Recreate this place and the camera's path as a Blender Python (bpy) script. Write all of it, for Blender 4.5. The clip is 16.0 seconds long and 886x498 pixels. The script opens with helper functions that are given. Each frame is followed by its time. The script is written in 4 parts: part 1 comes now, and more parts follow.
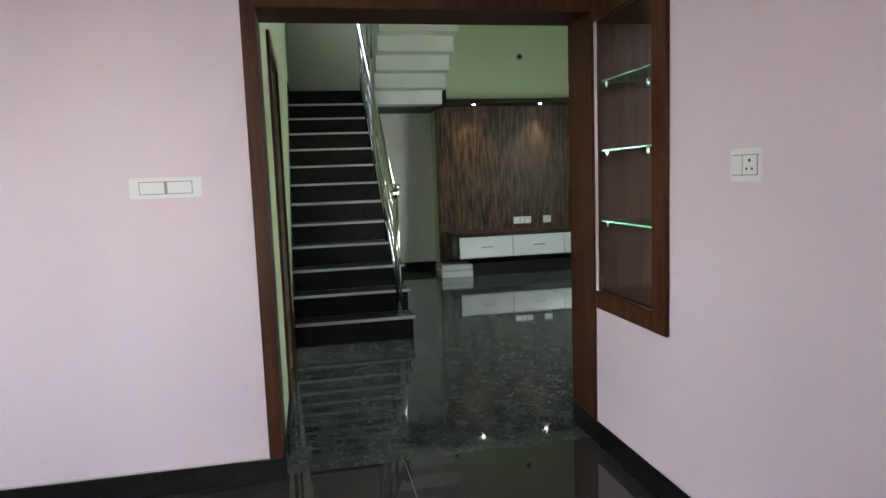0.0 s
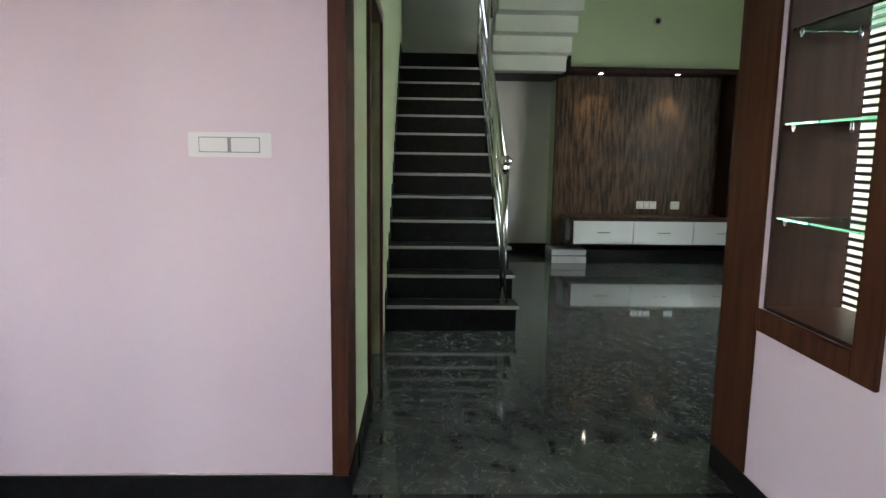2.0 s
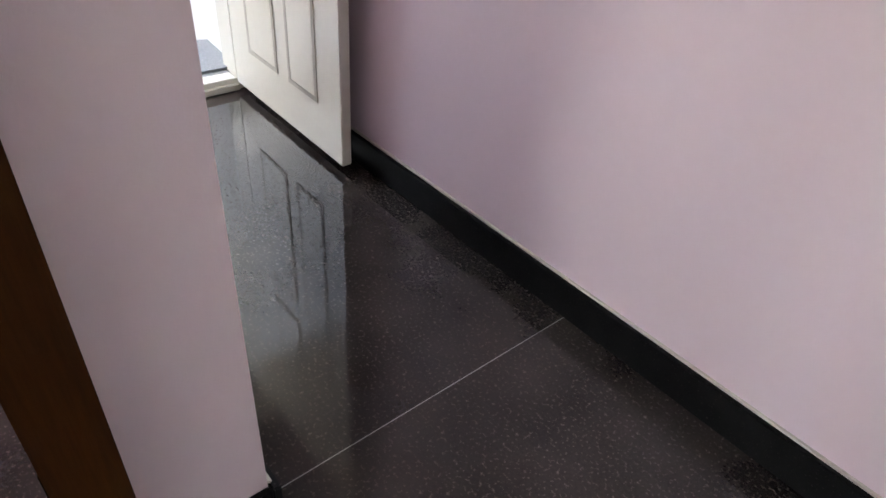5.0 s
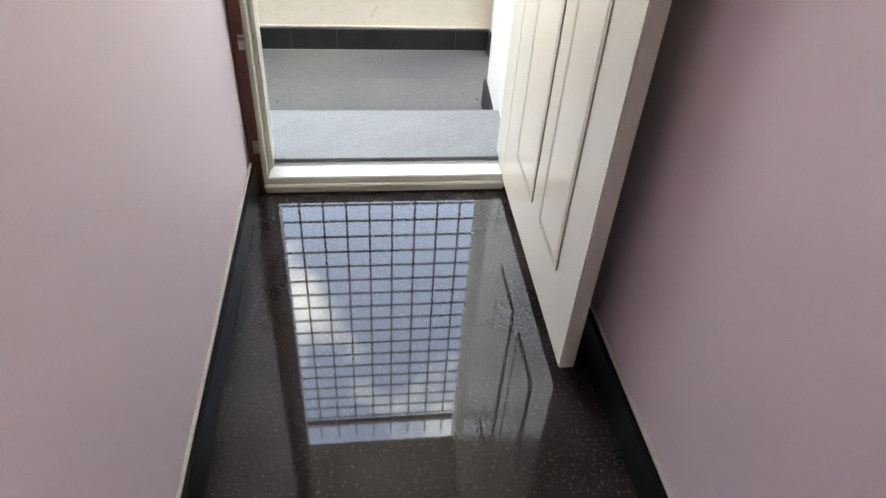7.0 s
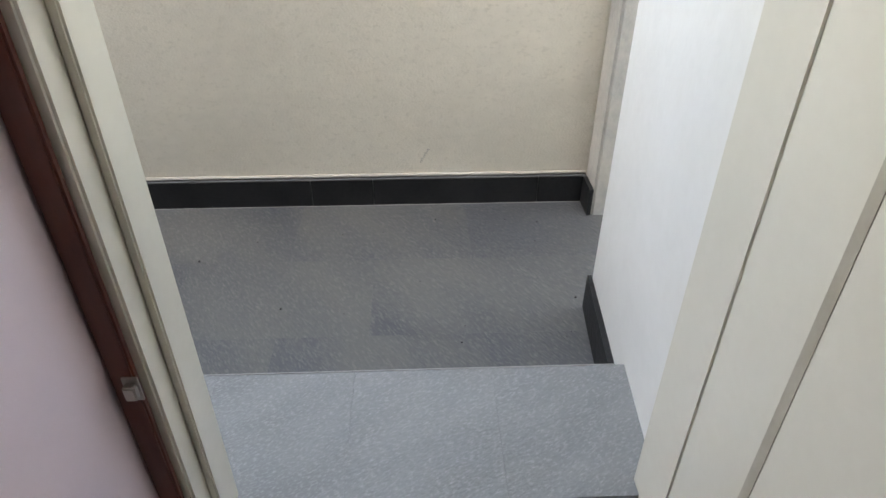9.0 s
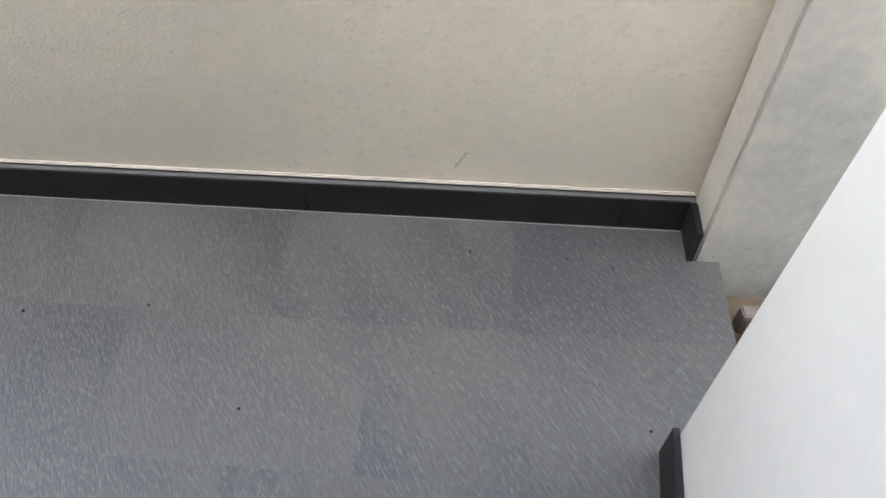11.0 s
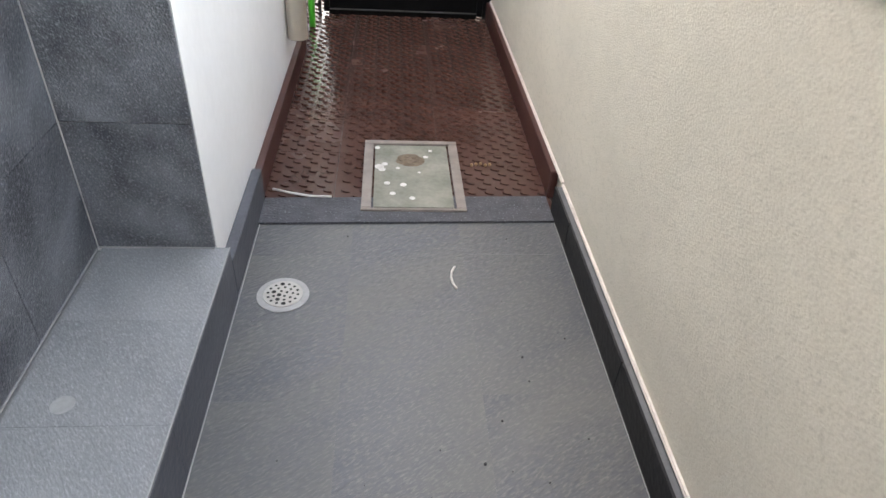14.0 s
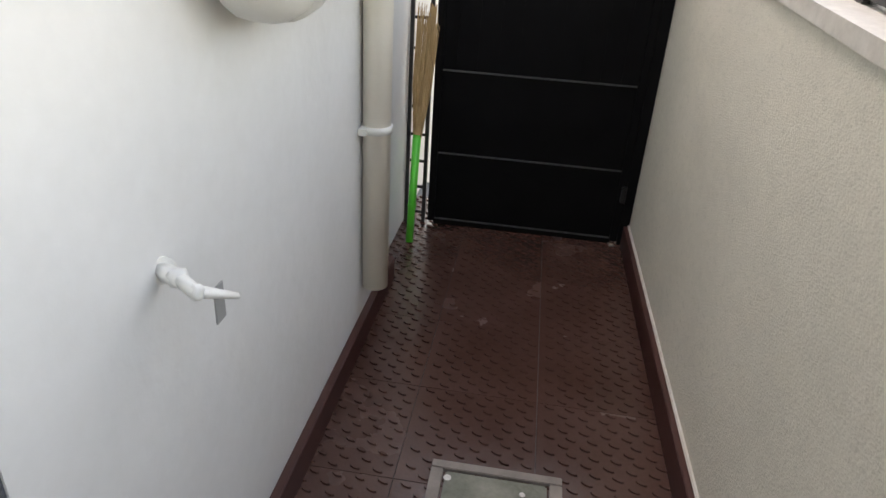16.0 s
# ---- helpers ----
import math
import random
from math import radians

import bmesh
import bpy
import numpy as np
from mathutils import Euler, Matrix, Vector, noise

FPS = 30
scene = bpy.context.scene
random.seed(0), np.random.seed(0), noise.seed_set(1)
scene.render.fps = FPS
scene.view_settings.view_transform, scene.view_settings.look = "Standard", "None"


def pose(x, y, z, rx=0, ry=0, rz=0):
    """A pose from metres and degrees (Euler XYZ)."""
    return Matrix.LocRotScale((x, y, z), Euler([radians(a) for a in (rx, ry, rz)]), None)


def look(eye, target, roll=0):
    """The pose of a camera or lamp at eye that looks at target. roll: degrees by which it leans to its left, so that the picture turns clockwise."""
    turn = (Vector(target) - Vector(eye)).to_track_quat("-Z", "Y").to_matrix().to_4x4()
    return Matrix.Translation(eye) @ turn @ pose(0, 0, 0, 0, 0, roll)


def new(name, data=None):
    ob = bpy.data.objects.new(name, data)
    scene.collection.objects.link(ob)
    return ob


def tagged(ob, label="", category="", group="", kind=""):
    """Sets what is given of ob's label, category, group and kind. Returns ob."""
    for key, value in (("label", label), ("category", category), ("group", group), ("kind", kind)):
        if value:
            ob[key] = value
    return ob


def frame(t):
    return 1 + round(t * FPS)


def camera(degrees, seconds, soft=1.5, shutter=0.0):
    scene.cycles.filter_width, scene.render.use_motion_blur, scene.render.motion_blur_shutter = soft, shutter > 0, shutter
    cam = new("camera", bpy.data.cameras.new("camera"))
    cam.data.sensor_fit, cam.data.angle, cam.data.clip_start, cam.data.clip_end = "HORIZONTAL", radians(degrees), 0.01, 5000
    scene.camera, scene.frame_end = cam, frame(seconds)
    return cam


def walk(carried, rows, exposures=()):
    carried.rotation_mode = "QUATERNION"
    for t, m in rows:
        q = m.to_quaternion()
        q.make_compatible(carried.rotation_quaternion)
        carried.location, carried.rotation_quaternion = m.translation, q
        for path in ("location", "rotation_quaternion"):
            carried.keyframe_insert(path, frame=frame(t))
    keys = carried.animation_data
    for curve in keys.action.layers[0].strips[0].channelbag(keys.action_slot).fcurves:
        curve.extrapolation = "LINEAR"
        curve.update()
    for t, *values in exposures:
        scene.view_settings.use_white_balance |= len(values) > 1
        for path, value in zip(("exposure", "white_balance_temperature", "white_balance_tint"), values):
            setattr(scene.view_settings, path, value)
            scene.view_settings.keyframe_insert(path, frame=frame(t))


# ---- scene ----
cam = camera(68.3, 16.0)
PATH = [
    (0, (0.242, -2.968, 1.352), (0.635, -1.02, 1.133), -2.1),
    (0.5, (0.264, -2.872, 1.391), (0.773, -0.94, 1.298), -2.0),
    (1, (0.262, -2.772, 1.386), (0.699, -0.825, 1.261), -0.8),
    (1.5, (0.305, -2.555, 1.361), (0.578, -0.58, 1.199), -1.8),
    (2, (0.333, -2.365, 1.332), (0.398, -0.387, 1.04), 0.8),
    (2.5, (0.282, -2.15, 1.259), (0.049, -0.201, 0.873), 2.9),
    (3, (0.173, -1.927, 1.162), (-0.475, -0.154, 0.503), 2.0),
    (3.5, (0.113, -1.692, 1.132), (-0.861, -0.134, 0.344), 1.2),
    (3.7, (0.082, -1.612, 1.128), (-0.933, -0.119, 0.267), 2.1),
    (5.8, (-0.613, -0.813, 1.164), (-1.935, -0.001, -0.098), 5.0),
    (6, (-0.624, -0.737, 1.166), (-2.024, -0.024, -0.072), 4.8),
    (6.5, (-0.828, -0.63, 1.19), (-2.3, -0.168, -0.082), 5.8),
    (7, (-1.076, -0.545, 1.175), (-2.617, -0.3, -0.076), 4.0),
    (7.5, (-1.364, -0.484, 1.185), (-2.945, -0.451, -0.04), 4.0),
    (8, (-1.671, -0.515, 1.181), (-3.297, -0.475, 0.016), 4.1),
    (8.5, (-1.935, -0.522, 1.173), (-3.583, -0.471, 0.039), 1.5),
    (9, (-2.224, -0.473, 1.116), (-3.86, -0.407, -0.033), 0.1),
    (9.2, (-2.292, -0.439, 1.078), (-3.929, -0.352, -0.068), 1.5),
    (11.3, (-3.233, -0.358, 1.179), (-4.429, -0.564, -0.411), -2.7),
    (11.5, (-3.284, -0.368, 1.169), (-4.479, -0.633, -0.412), -1.5),
    (12, (-3.331, -0.45, 1.106), (-4.537, -0.985, -0.398), 4.4),
    (12.5, (-3.352, -0.677, 1.12), (-4.367, -1.527, -0.379), 8.6),
    (13, (-3.597, -0.689, 1.079), (-4.208, -1.993, -0.309), 5.3),
    (13.5, (-3.663, -0.758, 1.112), (-4.025, -2.229, -0.193), 4.6),
    (14, (-3.686, -0.973, 1.154), (-3.853, -2.565, -0.045), 4.0),
    (14.5, (-3.696, -1.217, 1.197), (-3.667, -2.862, 0.06), 1.8),
    (15, (-3.765, -1.48, 1.239), (-3.579, -3.168, 0.183), 3.2),
    (15.5, (-3.779, -1.706, 1.26), (-3.537, -3.436, 0.285), 4.3),
    (16, (-3.748, -1.973, 1.289), (-3.534, -3.745, 0.386), 3.7),
]
walk(cam, [(t, look(eye, target, roll)) for t, eye, target, roll in PATH], [(0.0,1.66,6050,3),(1.5,1.7,6150,4),(2.0,1.48,6150,7),(2.7,1.42,5750,15),(3.7,1.58,5850,19),(5.8,1.2,6850,4),(6.5,1.24,6850,5),(7.3,1.1,6950,6),(8.0,0.6,6850,7),(8.5,0.3,6800,6),(9.2,0.12,6700,7),(11.3,0.28,6750,8),(12.4,0.46,6800,8),(13.0,0.46,6800,8),(14.0,0.3,6850,9),(15.3,-0.22,6900,9),(16.0,-0.82,6900,9)])

# ---- world and lights ----
world = bpy.data.worlds.new("sky")
scene.world = world
world.use_nodes = True
wn, wl = world.node_tree.nodes, world.node_tree.links
wn.clear()
sky = wn.new("ShaderNodeTexSky")
sky.sky_type, sky.sun_disc = "NISHITA", False
sky.sun_elevation, sky.sun_rotation = radians(58), radians(120)
geo = wn.new("ShaderNodeTexCoord")
cl = wn.new("ShaderNodeTexNoise")
cl.inputs["Scale"].default_value, cl.inputs["Detail"].default_value = 2.6, 7
ramp = wn.new("ShaderNodeValToRGB")
ramp.color_ramp.elements[0].position, ramp.color_ramp.elements[1].position = 0.50, 0.62
bright = wn.new("ShaderNodeRGB")
bright.outputs[0].default_value = (60.0, 59.5, 58.5, 1)
mixs = wn.new("ShaderNodeMix")
mixs.data_type = "RGBA"
bg = wn.new("ShaderNodeBackground")
bg.inputs["Strength"].default_value = 0.15
wo = wn.new("ShaderNodeOutputWorld")
wl.new(geo.outputs["Generated"], cl.inputs["Vector"])
wl.new(cl.outputs["Fac"], ramp.inputs["Fac"])
wl.new(ramp.outputs["Color"], mixs.inputs["Factor"])
gain = wn.new("ShaderNodeVectorMath")
gain.operation = "MULTIPLY"
gain.inputs[1].default_value = (14.0, 10.8, 8.6)
wl.new(sky.outputs["Color"], gain.inputs[0])
wl.new(gain.outputs[0], mixs.inputs["A"])
wl.new(bright.outputs[0], mixs.inputs["B"])
wl.new(mixs.outputs["Result"], bg.inputs["Color"])
wl.new(bg.outputs[0], wo.inputs["Surface"])

sun_data = bpy.data.lights.new("sun", "SUN")
sun_data.energy, sun_data.angle, sun_data.color = 0.8, radians(40), (1.0, 0.96, 0.9)
sun = new("sun", sun_data)
sun.matrix_world = look((6, 8, 12), (0, 0, 0))


def area(name, m, w, h, watts, color=(1, 1, 1)):
    d = bpy.data.lights.new(name, "AREA")
    d.shape, d.size, d.size_y, d.energy, d.color = "RECTANGLE", w, h, watts, color
    ob = new(name, d)
    ob.matrix_world = m
    return ob


# fill lamps added at unseen windows, the hall's turned away from the opening
area("foyer_fill_light", look((-0.45, -4.05, 1.6), (-0.40, 0.0, 1.1)), 1.0, 1.1, 6.5, (0.96, 0.97, 1.0))
area("hall_fill_light", look((4.72, 2.4, 1.7), (2.0, 4.3, 1.3)), 1.6, 1.3, 12, (0.95, 1.0, 0.97))


# ---- materials ----
def mat(name, a, b=None, rough=0.6, metal=0.0, scale=6.0, fine=120.0, bump=0.0, bump_scale=None, spread=0.5, rough_var=0.0,
        stretch=(1, 1, 1), island=0.0, coat=0.0, spec=0.5, specks=None, vein=None, emit=None, turn=None):
    """A principled material: base colours a and b mixed by two scales of noise, with optional relief, specks and veins."""
    m = bpy.data.materials.new(name)
    m.use_nodes = True
    n, l = m.node_tree.nodes, m.node_tree.links
    p = n["Principled BSDF"]
    p.inputs["Roughness"].default_value, p.inputs["Metallic"].default_value = rough, metal
    p.inputs["Coat Weight"].default_value = coat
    p.inputs["Coat Roughness"].default_value = 0.05
    p.inputs["Specular IOR Level"].default_value = spec
    if b is None:
        b = tuple(c * 0.86 for c in a)
    tc = n.new("ShaderNodeTexCoord")
    mp = n.new("ShaderNodeMapping")
    mp.inputs["Scale"].default_value = stretch
    if turn:
        mp.vector_type = "TEXTURE"
        mp.inputs["Scale"].default_value = tuple(1 / s for s in stretch)
        mp.inputs["Rotation"].default_value = turn
    l.new(tc.outputs["Object"], mp.inputs["Vector"])
    if island:
        rn, ml = n.new("ShaderNodeObjectInfo"), n.new("ShaderNodeMath")
        ml.operation = "MULTIPLY"
        ml.inputs[1].default_value = 23.0
        l.new(rn.outputs["Random"], ml.inputs[0])
        l.new(ml.outputs[0], mp.inputs["Location"])
    n1, n2 = n.new("ShaderNodeTexNoise"), n.new("ShaderNodeTexNoise")
    for q, s, d in ((n1, scale, 5), (n2, fine, 3)):
        q.inputs["Scale"].default_value, q.inputs["Detail"].default_value = s, d
        l.new(mp.outputs["Vector"], q.inputs["Vector"])
    ad = n.new("ShaderNodeMath")
    ad.operation = "MULTIPLY_ADD"
    ad.inputs[1].default_value = 0.35
    l.new(n2.outputs["Fac"], ad.inputs[0])
    l.new(n1.outputs["Fac"], ad.inputs[2])
    last = ad.outputs[0]
    if island:
        oi = n.new("ShaderNodeObjectInfo")
        k = n.new("ShaderNodeMath")
        k.operation = "MULTIPLY_ADD"
        k.inputs[1].default_value = island
        l.new(oi.outputs["Random"], k.inputs[0])
        l.new(last, k.inputs[2])
        last = k.outputs[0]
    mr = n.new("ShaderNodeMapRange")
    mid = 0.675 + island * 0.5
    mr.inputs["From Min"].default_value, mr.inputs["From Max"].default_value = mid - spread / 2, mid + spread / 2
    l.new(last, mr.inputs["Value"])
    mx = n.new("ShaderNodeMix")
    mx.data_type = "RGBA"
    mx.inputs["A"].default_value, mx.inputs["B"].default_value = (*a, 1), (*b, 1)
    l.new(mr.outputs["Result"], mx.inputs["Factor"])
    col = mx.outputs["Result"]
    if specks:
        c, s, lo, hi = specks
        vn = n.new("ShaderNodeTexNoise")
        vn.inputs["Scale"].default_value, vn.inputs["Detail"].default_value = s, 4
        l.new(mp.outputs["Vector"], vn.inputs["Vector"])
        r = n.new("ShaderNodeMapRange")
        r.inputs["From Min"].default_value, r.inputs["From Max"].default_value = lo, hi
        l.new(vn.outputs["Fac"], r.inputs["Value"])
        m2 = n.new("ShaderNodeMix")
        m2.data_type = "RGBA"
        m2.inputs["B"].default_value = (*c, 1)
        l.new(col, m2.inputs["A"])
        l.new(r.outputs["Result"], m2.inputs["Factor"])
        col = m2.outputs["Result"]
    if vein:
        c, s, w = vein
        vt = n.new("ShaderNodeTexNoise")
        vt.inputs["Scale"].default_value, vt.inputs["Detail"].default_value = s, 9
        vt.inputs["Distortion"].default_value = 1.2
        l.new(mp.outputs["Vector"], vt.inputs["Vector"])
        sb = n.new("ShaderNodeMath")
        sb.operation = "SUBTRACT"
        sb.inputs[1].default_value = 0.5
        l.new(vt.outputs["Fac"], sb.inputs[0])
        ab = n.new("ShaderNodeMath")
        ab.operation = "ABSOLUTE"
        l.new(sb.outputs[0], ab.inputs[0])
        r = n.new("ShaderNodeMapRange")
        r.inputs["From Min"].default_value, r.inputs["From Max"].default_value = w, 0.0
        l.new(ab.outputs[0], r.inputs["Value"])
        gate = n.new("ShaderNodeMath")
        gate.operation = "MULTIPLY"
        l.new(r.outputs["Result"], gate.inputs[0])
        l.new(mr.outputs["Result"], gate.inputs[1])
        m3 = n.new("ShaderNodeMix")
        m3.data_type = "RGBA"
        m3.inputs["B"].default_value = (*c, 1)
        l.new(col, m3.inputs["A"])
        l.new(gate.outputs[0], m3.inputs["Factor"])
        col = m3.outputs["Result"]
    l.new(col, p.inputs["Base Color"])
    if rough_var:
        rr = n.new("ShaderNodeMapRange")
        rr.inputs["From Min"].default_value, rr.inputs["From Max"].default_value = 0.3, 0.7
        rr.inputs["To Min"].default_value, rr.inputs["To Max"].default_value = max(rough - rough_var, 0.02), rough + rough_var
        l.new(n1.outputs["Fac"], rr.inputs["Value"])
        l.new(rr.outputs["Result"], p.inputs["Roughness"])
    if bump:
        bt = n.new("ShaderNodeTexNoise")
        bt.inputs["Scale"].default_value, bt.inputs["Detail"].default_value = bump_scale or fine, 4
        l.new(mp.outputs["Vector"], bt.inputs["Vector"])
        bp = n.new("ShaderNodeBump")
        bp.inputs["Strength"].default_value, bp.inputs["Distance"].default_value = bump, 0.01
        l.new(bt.outputs["Fac"], bp.inputs["Height"])
        l.new(bp.outputs["Normal"], p.inputs["Normal"])
    if emit:
        p.inputs["Emission Color"].default_value = (*emit[:3], 1)
        p.inputs["Emission Strength"].default_value = emit[3]
    return m


def glass(name, color=(0.8, 0.95, 0.88), rough=0.0):
    m = bpy.data.materials.new(name)
    m.use_nodes = True
    p = m.node_tree.nodes["Principled BSDF"]
    p.inputs["Base Color"].default_value = (*color, 1)
    p.inputs["Roughness"].default_value = rough
    p.inputs["Transmission Weight"].default_value = 1.0
    p.inputs["IOR"].default_value = 1.45
    return m


M_PINK = mat("lilac_wall_paint", (0.735, 0.62, 0.675), (0.70, 0.585, 0.637), 0.5, scale=1.3, fine=40, bump=0.06, bump_scale=160)
M_GREEN = mat("pale_green_wall_paint", (0.50, 0.58, 0.36), (0.46, 0.54, 0.33), 0.55, scale=1.4, bump=0.05, bump_scale=220)
M_GREY_WALL = mat("warm_white_wall_paint", (0.62, 0.60, 0.58), (0.57, 0.55, 0.54), 0.6, scale=1.2, bump=0.05, bump_scale=200)
M_CEIL = mat("white_ceiling_paint", (0.78, 0.77, 0.75), (0.74, 0.73, 0.71), 0.7, scale=1.0)
M_SOFFIT = mat("soffit_paint", (0.66, 0.68, 0.62), (0.6, 0.62, 0.57), 0.65, scale=2.0)
M_CREAM = mat("cream_textured_plaster", (0.69, 0.65, 0.555), (0.585, 0.555, 0.475), 0.85, scale=2.2, fine=30, spread=0.42, bump=0.24, bump_scale=190, stretch=(1, 0.6, 1), specks=((0.55, 0.52, 0.44), 90, 0.55, 0.78))
M_WHITE_EXT = mat("white_exterior_paint", (0.74, 0.735, 0.715), (0.66, 0.655, 0.63), 0.6, scale=2.0, fine=30, bump=0.2, bump_scale=14)
M_GRANITE = mat("dark_polished_granite", (0.013, 0.0105, 0.0098), (0.043, 0.035, 0.032), 0.022, scale=4.0, fine=130, spread=0.5, specks=((0.15, 0.125, 0.11), 120, 0.57, 0.82), rough_var=0.01)
M_GRANITE_G = mat("green_black_polished_granite", (0.020, 0.023, 0.0212), (0.095, 0.104, 0.093), 0.05, scale=7.0, fine=45, spread=0.72, specks=((0.19, 0.20, 0.182), 26, 0.62, 0.82), vein=((0.26, 0.27, 0.25), 5.0, 0.009), rough_var=0.02, stretch=(1.3, 1, 1))
M_BLACK_STONE = mat("black_granite", (0.005, 0.005, 0.0053), (0.011, 0.011, 0.011), 0.42, scale=20, fine=200, spec=0.10, specks=((0.06, 0.053, 0.05), 170, 0.62, 0.76))
M_EDGE_STONE = mat("sawn_granite_edge", (0.46, 0.46, 0.45), (0.36, 0.36, 0.35), 0.5, scale=30)
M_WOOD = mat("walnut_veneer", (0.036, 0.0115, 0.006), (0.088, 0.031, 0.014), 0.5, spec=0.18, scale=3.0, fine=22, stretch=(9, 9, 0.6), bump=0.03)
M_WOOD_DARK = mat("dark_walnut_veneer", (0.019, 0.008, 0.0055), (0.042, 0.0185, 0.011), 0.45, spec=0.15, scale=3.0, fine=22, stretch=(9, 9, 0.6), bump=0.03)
M_TEAK = mat("varnished_teak", (0.024, 0.0085, 0.0025), (0.078, 0.028, 0.006), 0.42, scale=2.6, fine=18, stretch=(10, 10, 0.7), coat=0.0, spec=0.15, bump=0.05)
M_LAM = mat("brown_figured_laminate", (0.014, 0.0078, 0.0056), (0.098, 0.057, 0.031), 0.42, spec=0.2, scale=5.5, fine=30, stretch=(6, 6, 0.7), spread=0.3)
M_WHITE_GLOSS = mat("white_gloss_laminate", (0.72, 0.74, 0.73), (0.69, 0.71, 0.7), 0.15, scale=2)
M_PLASTIC = mat("white_switch_plastic", (0.78, 0.78, 0.76), (0.76, 0.76, 0.74), 0.3)
M_STEEL = mat("polished_stainless_steel", (0.62, 0.62, 0.60), (0.56, 0.56, 0.54), 0.16, metal=1.0, scale=12)
M_CHROME = mat("chrome", (0.7, 0.7, 0.7), None, 0.1, metal=1.0)
M_GLASS = glass("green_edged_glass", (0.34, 0.76, 0.60))
M_FROST = glass("frosted_glass", (0.30, 0.335, 0.315), 0.35)
M_CLEAR = glass("window_glass", (0.97, 0.99, 0.98))
M_SLAT = mat("dark_slat", (0.05, 0.045, 0.04), None, 0.5)
M_DOOR_CREAM = mat("cream_enamel_paint", (0.72, 0.695, 0.61), (0.67, 0.645, 0.56), 0.22, scale=3.0, fine=50, bump=0.03, bump_scale=30)
# darker than the door enamel: groove shade and dirt put into the colour
M_GROOVE = mat("shaded_dirty_groove_paint", (0.42, 0.39, 0.32), (0.34, 0.31, 0.25), 0.5, scale=20)
M_BROWN_STAIN = mat("brown_stained_wood", (0.07, 0.02, 0.012), (0.115, 0.035, 0.02), 0.35, scale=6, stretch=(8, 8, 0.8))
M_SLATE = mat("grey_slate_tile", (0.056, 0.061, 0.069), (0.096, 0.097, 0.091), 0.46, scale=2.2, fine=60, spread=0.34, bump=0.34, bump_scale=60, stretch=(0.6, 2.0, 1), turn=(0, 0, 0.6), island=0.05, rough_var=0.1, specks=((0.148, 0.145, 0.13), 100, 0.50, 0.80))
M_SLATE_DARK = mat("dark_slate_skirting", (0.0085, 0.009, 0.0098), (0.018, 0.019, 0.0205), 0.55, spec=0.3, scale=8, bump=0.2, bump_scale=60)
M_SLATE_STEP = mat("pale_grey_slate_tile", (0.170, 0.176, 0.180), (0.240, 0.246, 0.247), 0.6, scale=2.5, fine=70, bump=0.35, bump_scale=70, stretch=(2.6, 1, 1), island=0.05, specks=((0.325, 0.328, 0.33), 110, 0.50, 0.80), turn=(0, 0, 0.6))
M_CLAD = mat("grey_slate_cladding", (0.040, 0.043, 0.050), (0.17, 0.178, 0.19), 0.42, scale=2.6, fine=80, spread=0.42, bump=0.5, bump_scale=75, stretch=(3.4, 3.4, 0.75), island=0.05, specks=((0.33, 0.338, 0.35), 70, 0.52, 0.86), turn=(0.7, 0.7, 0))
M_RISER = mat("slate_riser_tile", (0.05, 0.054, 0.064), (0.09, 0.095, 0.108), 0.55, scale=4, fine=60, bump=0.3, bump_scale=60)
M_GROUT = mat("pale_grout", (0.34, 0.34, 0.33), (0.26, 0.26, 0.25), 0.9, scale=30)
M_GROUT_D = mat("dark_grout", (0.13, 0.135, 0.138), (0.10, 0.105, 0.11), 0.9, scale=30)
M_RED = mat("red_brown_cement_tile", (0.041, 0.0180, 0.0130), (0.094, 0.049, 0.038), 0.22, scale=3.0, fine=80, spread=1.0, bump=0.1, island=0.05, rough_var=0.08, spec=0.5)
M_RED_SKIRT = mat("red_brown_skirting", (0.046, 0.016, 0.013), (0.068, 0.025, 0.02), 0.45, scale=9)
M_KERB = mat("dark_grey_rough_granite", (0.032, 0.034, 0.040), (0.07, 0.072, 0.08), 0.75, scale=18, fine=150, bump=0.5, bump_scale=120, specks=((0.24, 0.25, 0.27), 130, 0.6, 0.75))
M_CONCRETE = mat("stained_cement", (0.125, 0.13, 0.098), (0.26, 0.255, 0.21), 0.85, scale=9, fine=60, bump=0.3, specks=((0.75, 0.75, 0.72), 13, 0.70, 0.73))
M_IRON = mat("rusty_angle_iron", (0.17, 0.145, 0.125), (0.26, 0.23, 0.2), 0.6, metal=0.2, scale=18)
M_GATE = mat("black_gate_paint", (0.004, 0.0038, 0.0040), (0.007, 0.0066, 0.0068), 0.6, scale=6, spec=0.04)
M_GATE_BAR = mat("black_steel_bar", (0.010, 0.010, 0.010), (0.02, 0.02, 0.02), 0.35, scale=9)
M_PVC = mat("ivory_pvc", (0.79, 0.745, 0.64), (0.75, 0.70, 0.60), 0.35, scale=4)
M_PVC_W = mat("painted_white_pvc", (0.72, 0.71, 0.67), (0.66, 0.65, 0.6), 0.4, scale=4)
M_LIME = mat("bright_green_plastic", (0.10, 0.60, 0.045), (0.08, 0.52, 0.035), 0.35, scale=5)
M_STRAW = mat("straw_bristles", (0.33, 0.205, 0.085), (0.47, 0.33, 0.16), 0.8, scale=10, fine=120, stretch=(14, 14, 1))
M_DRAIN = mat("dull_steel_drain", (0.42, 0.41, 0.38), (0.33, 0.31, 0.28), 0.45, metal=0.35, scale=16)
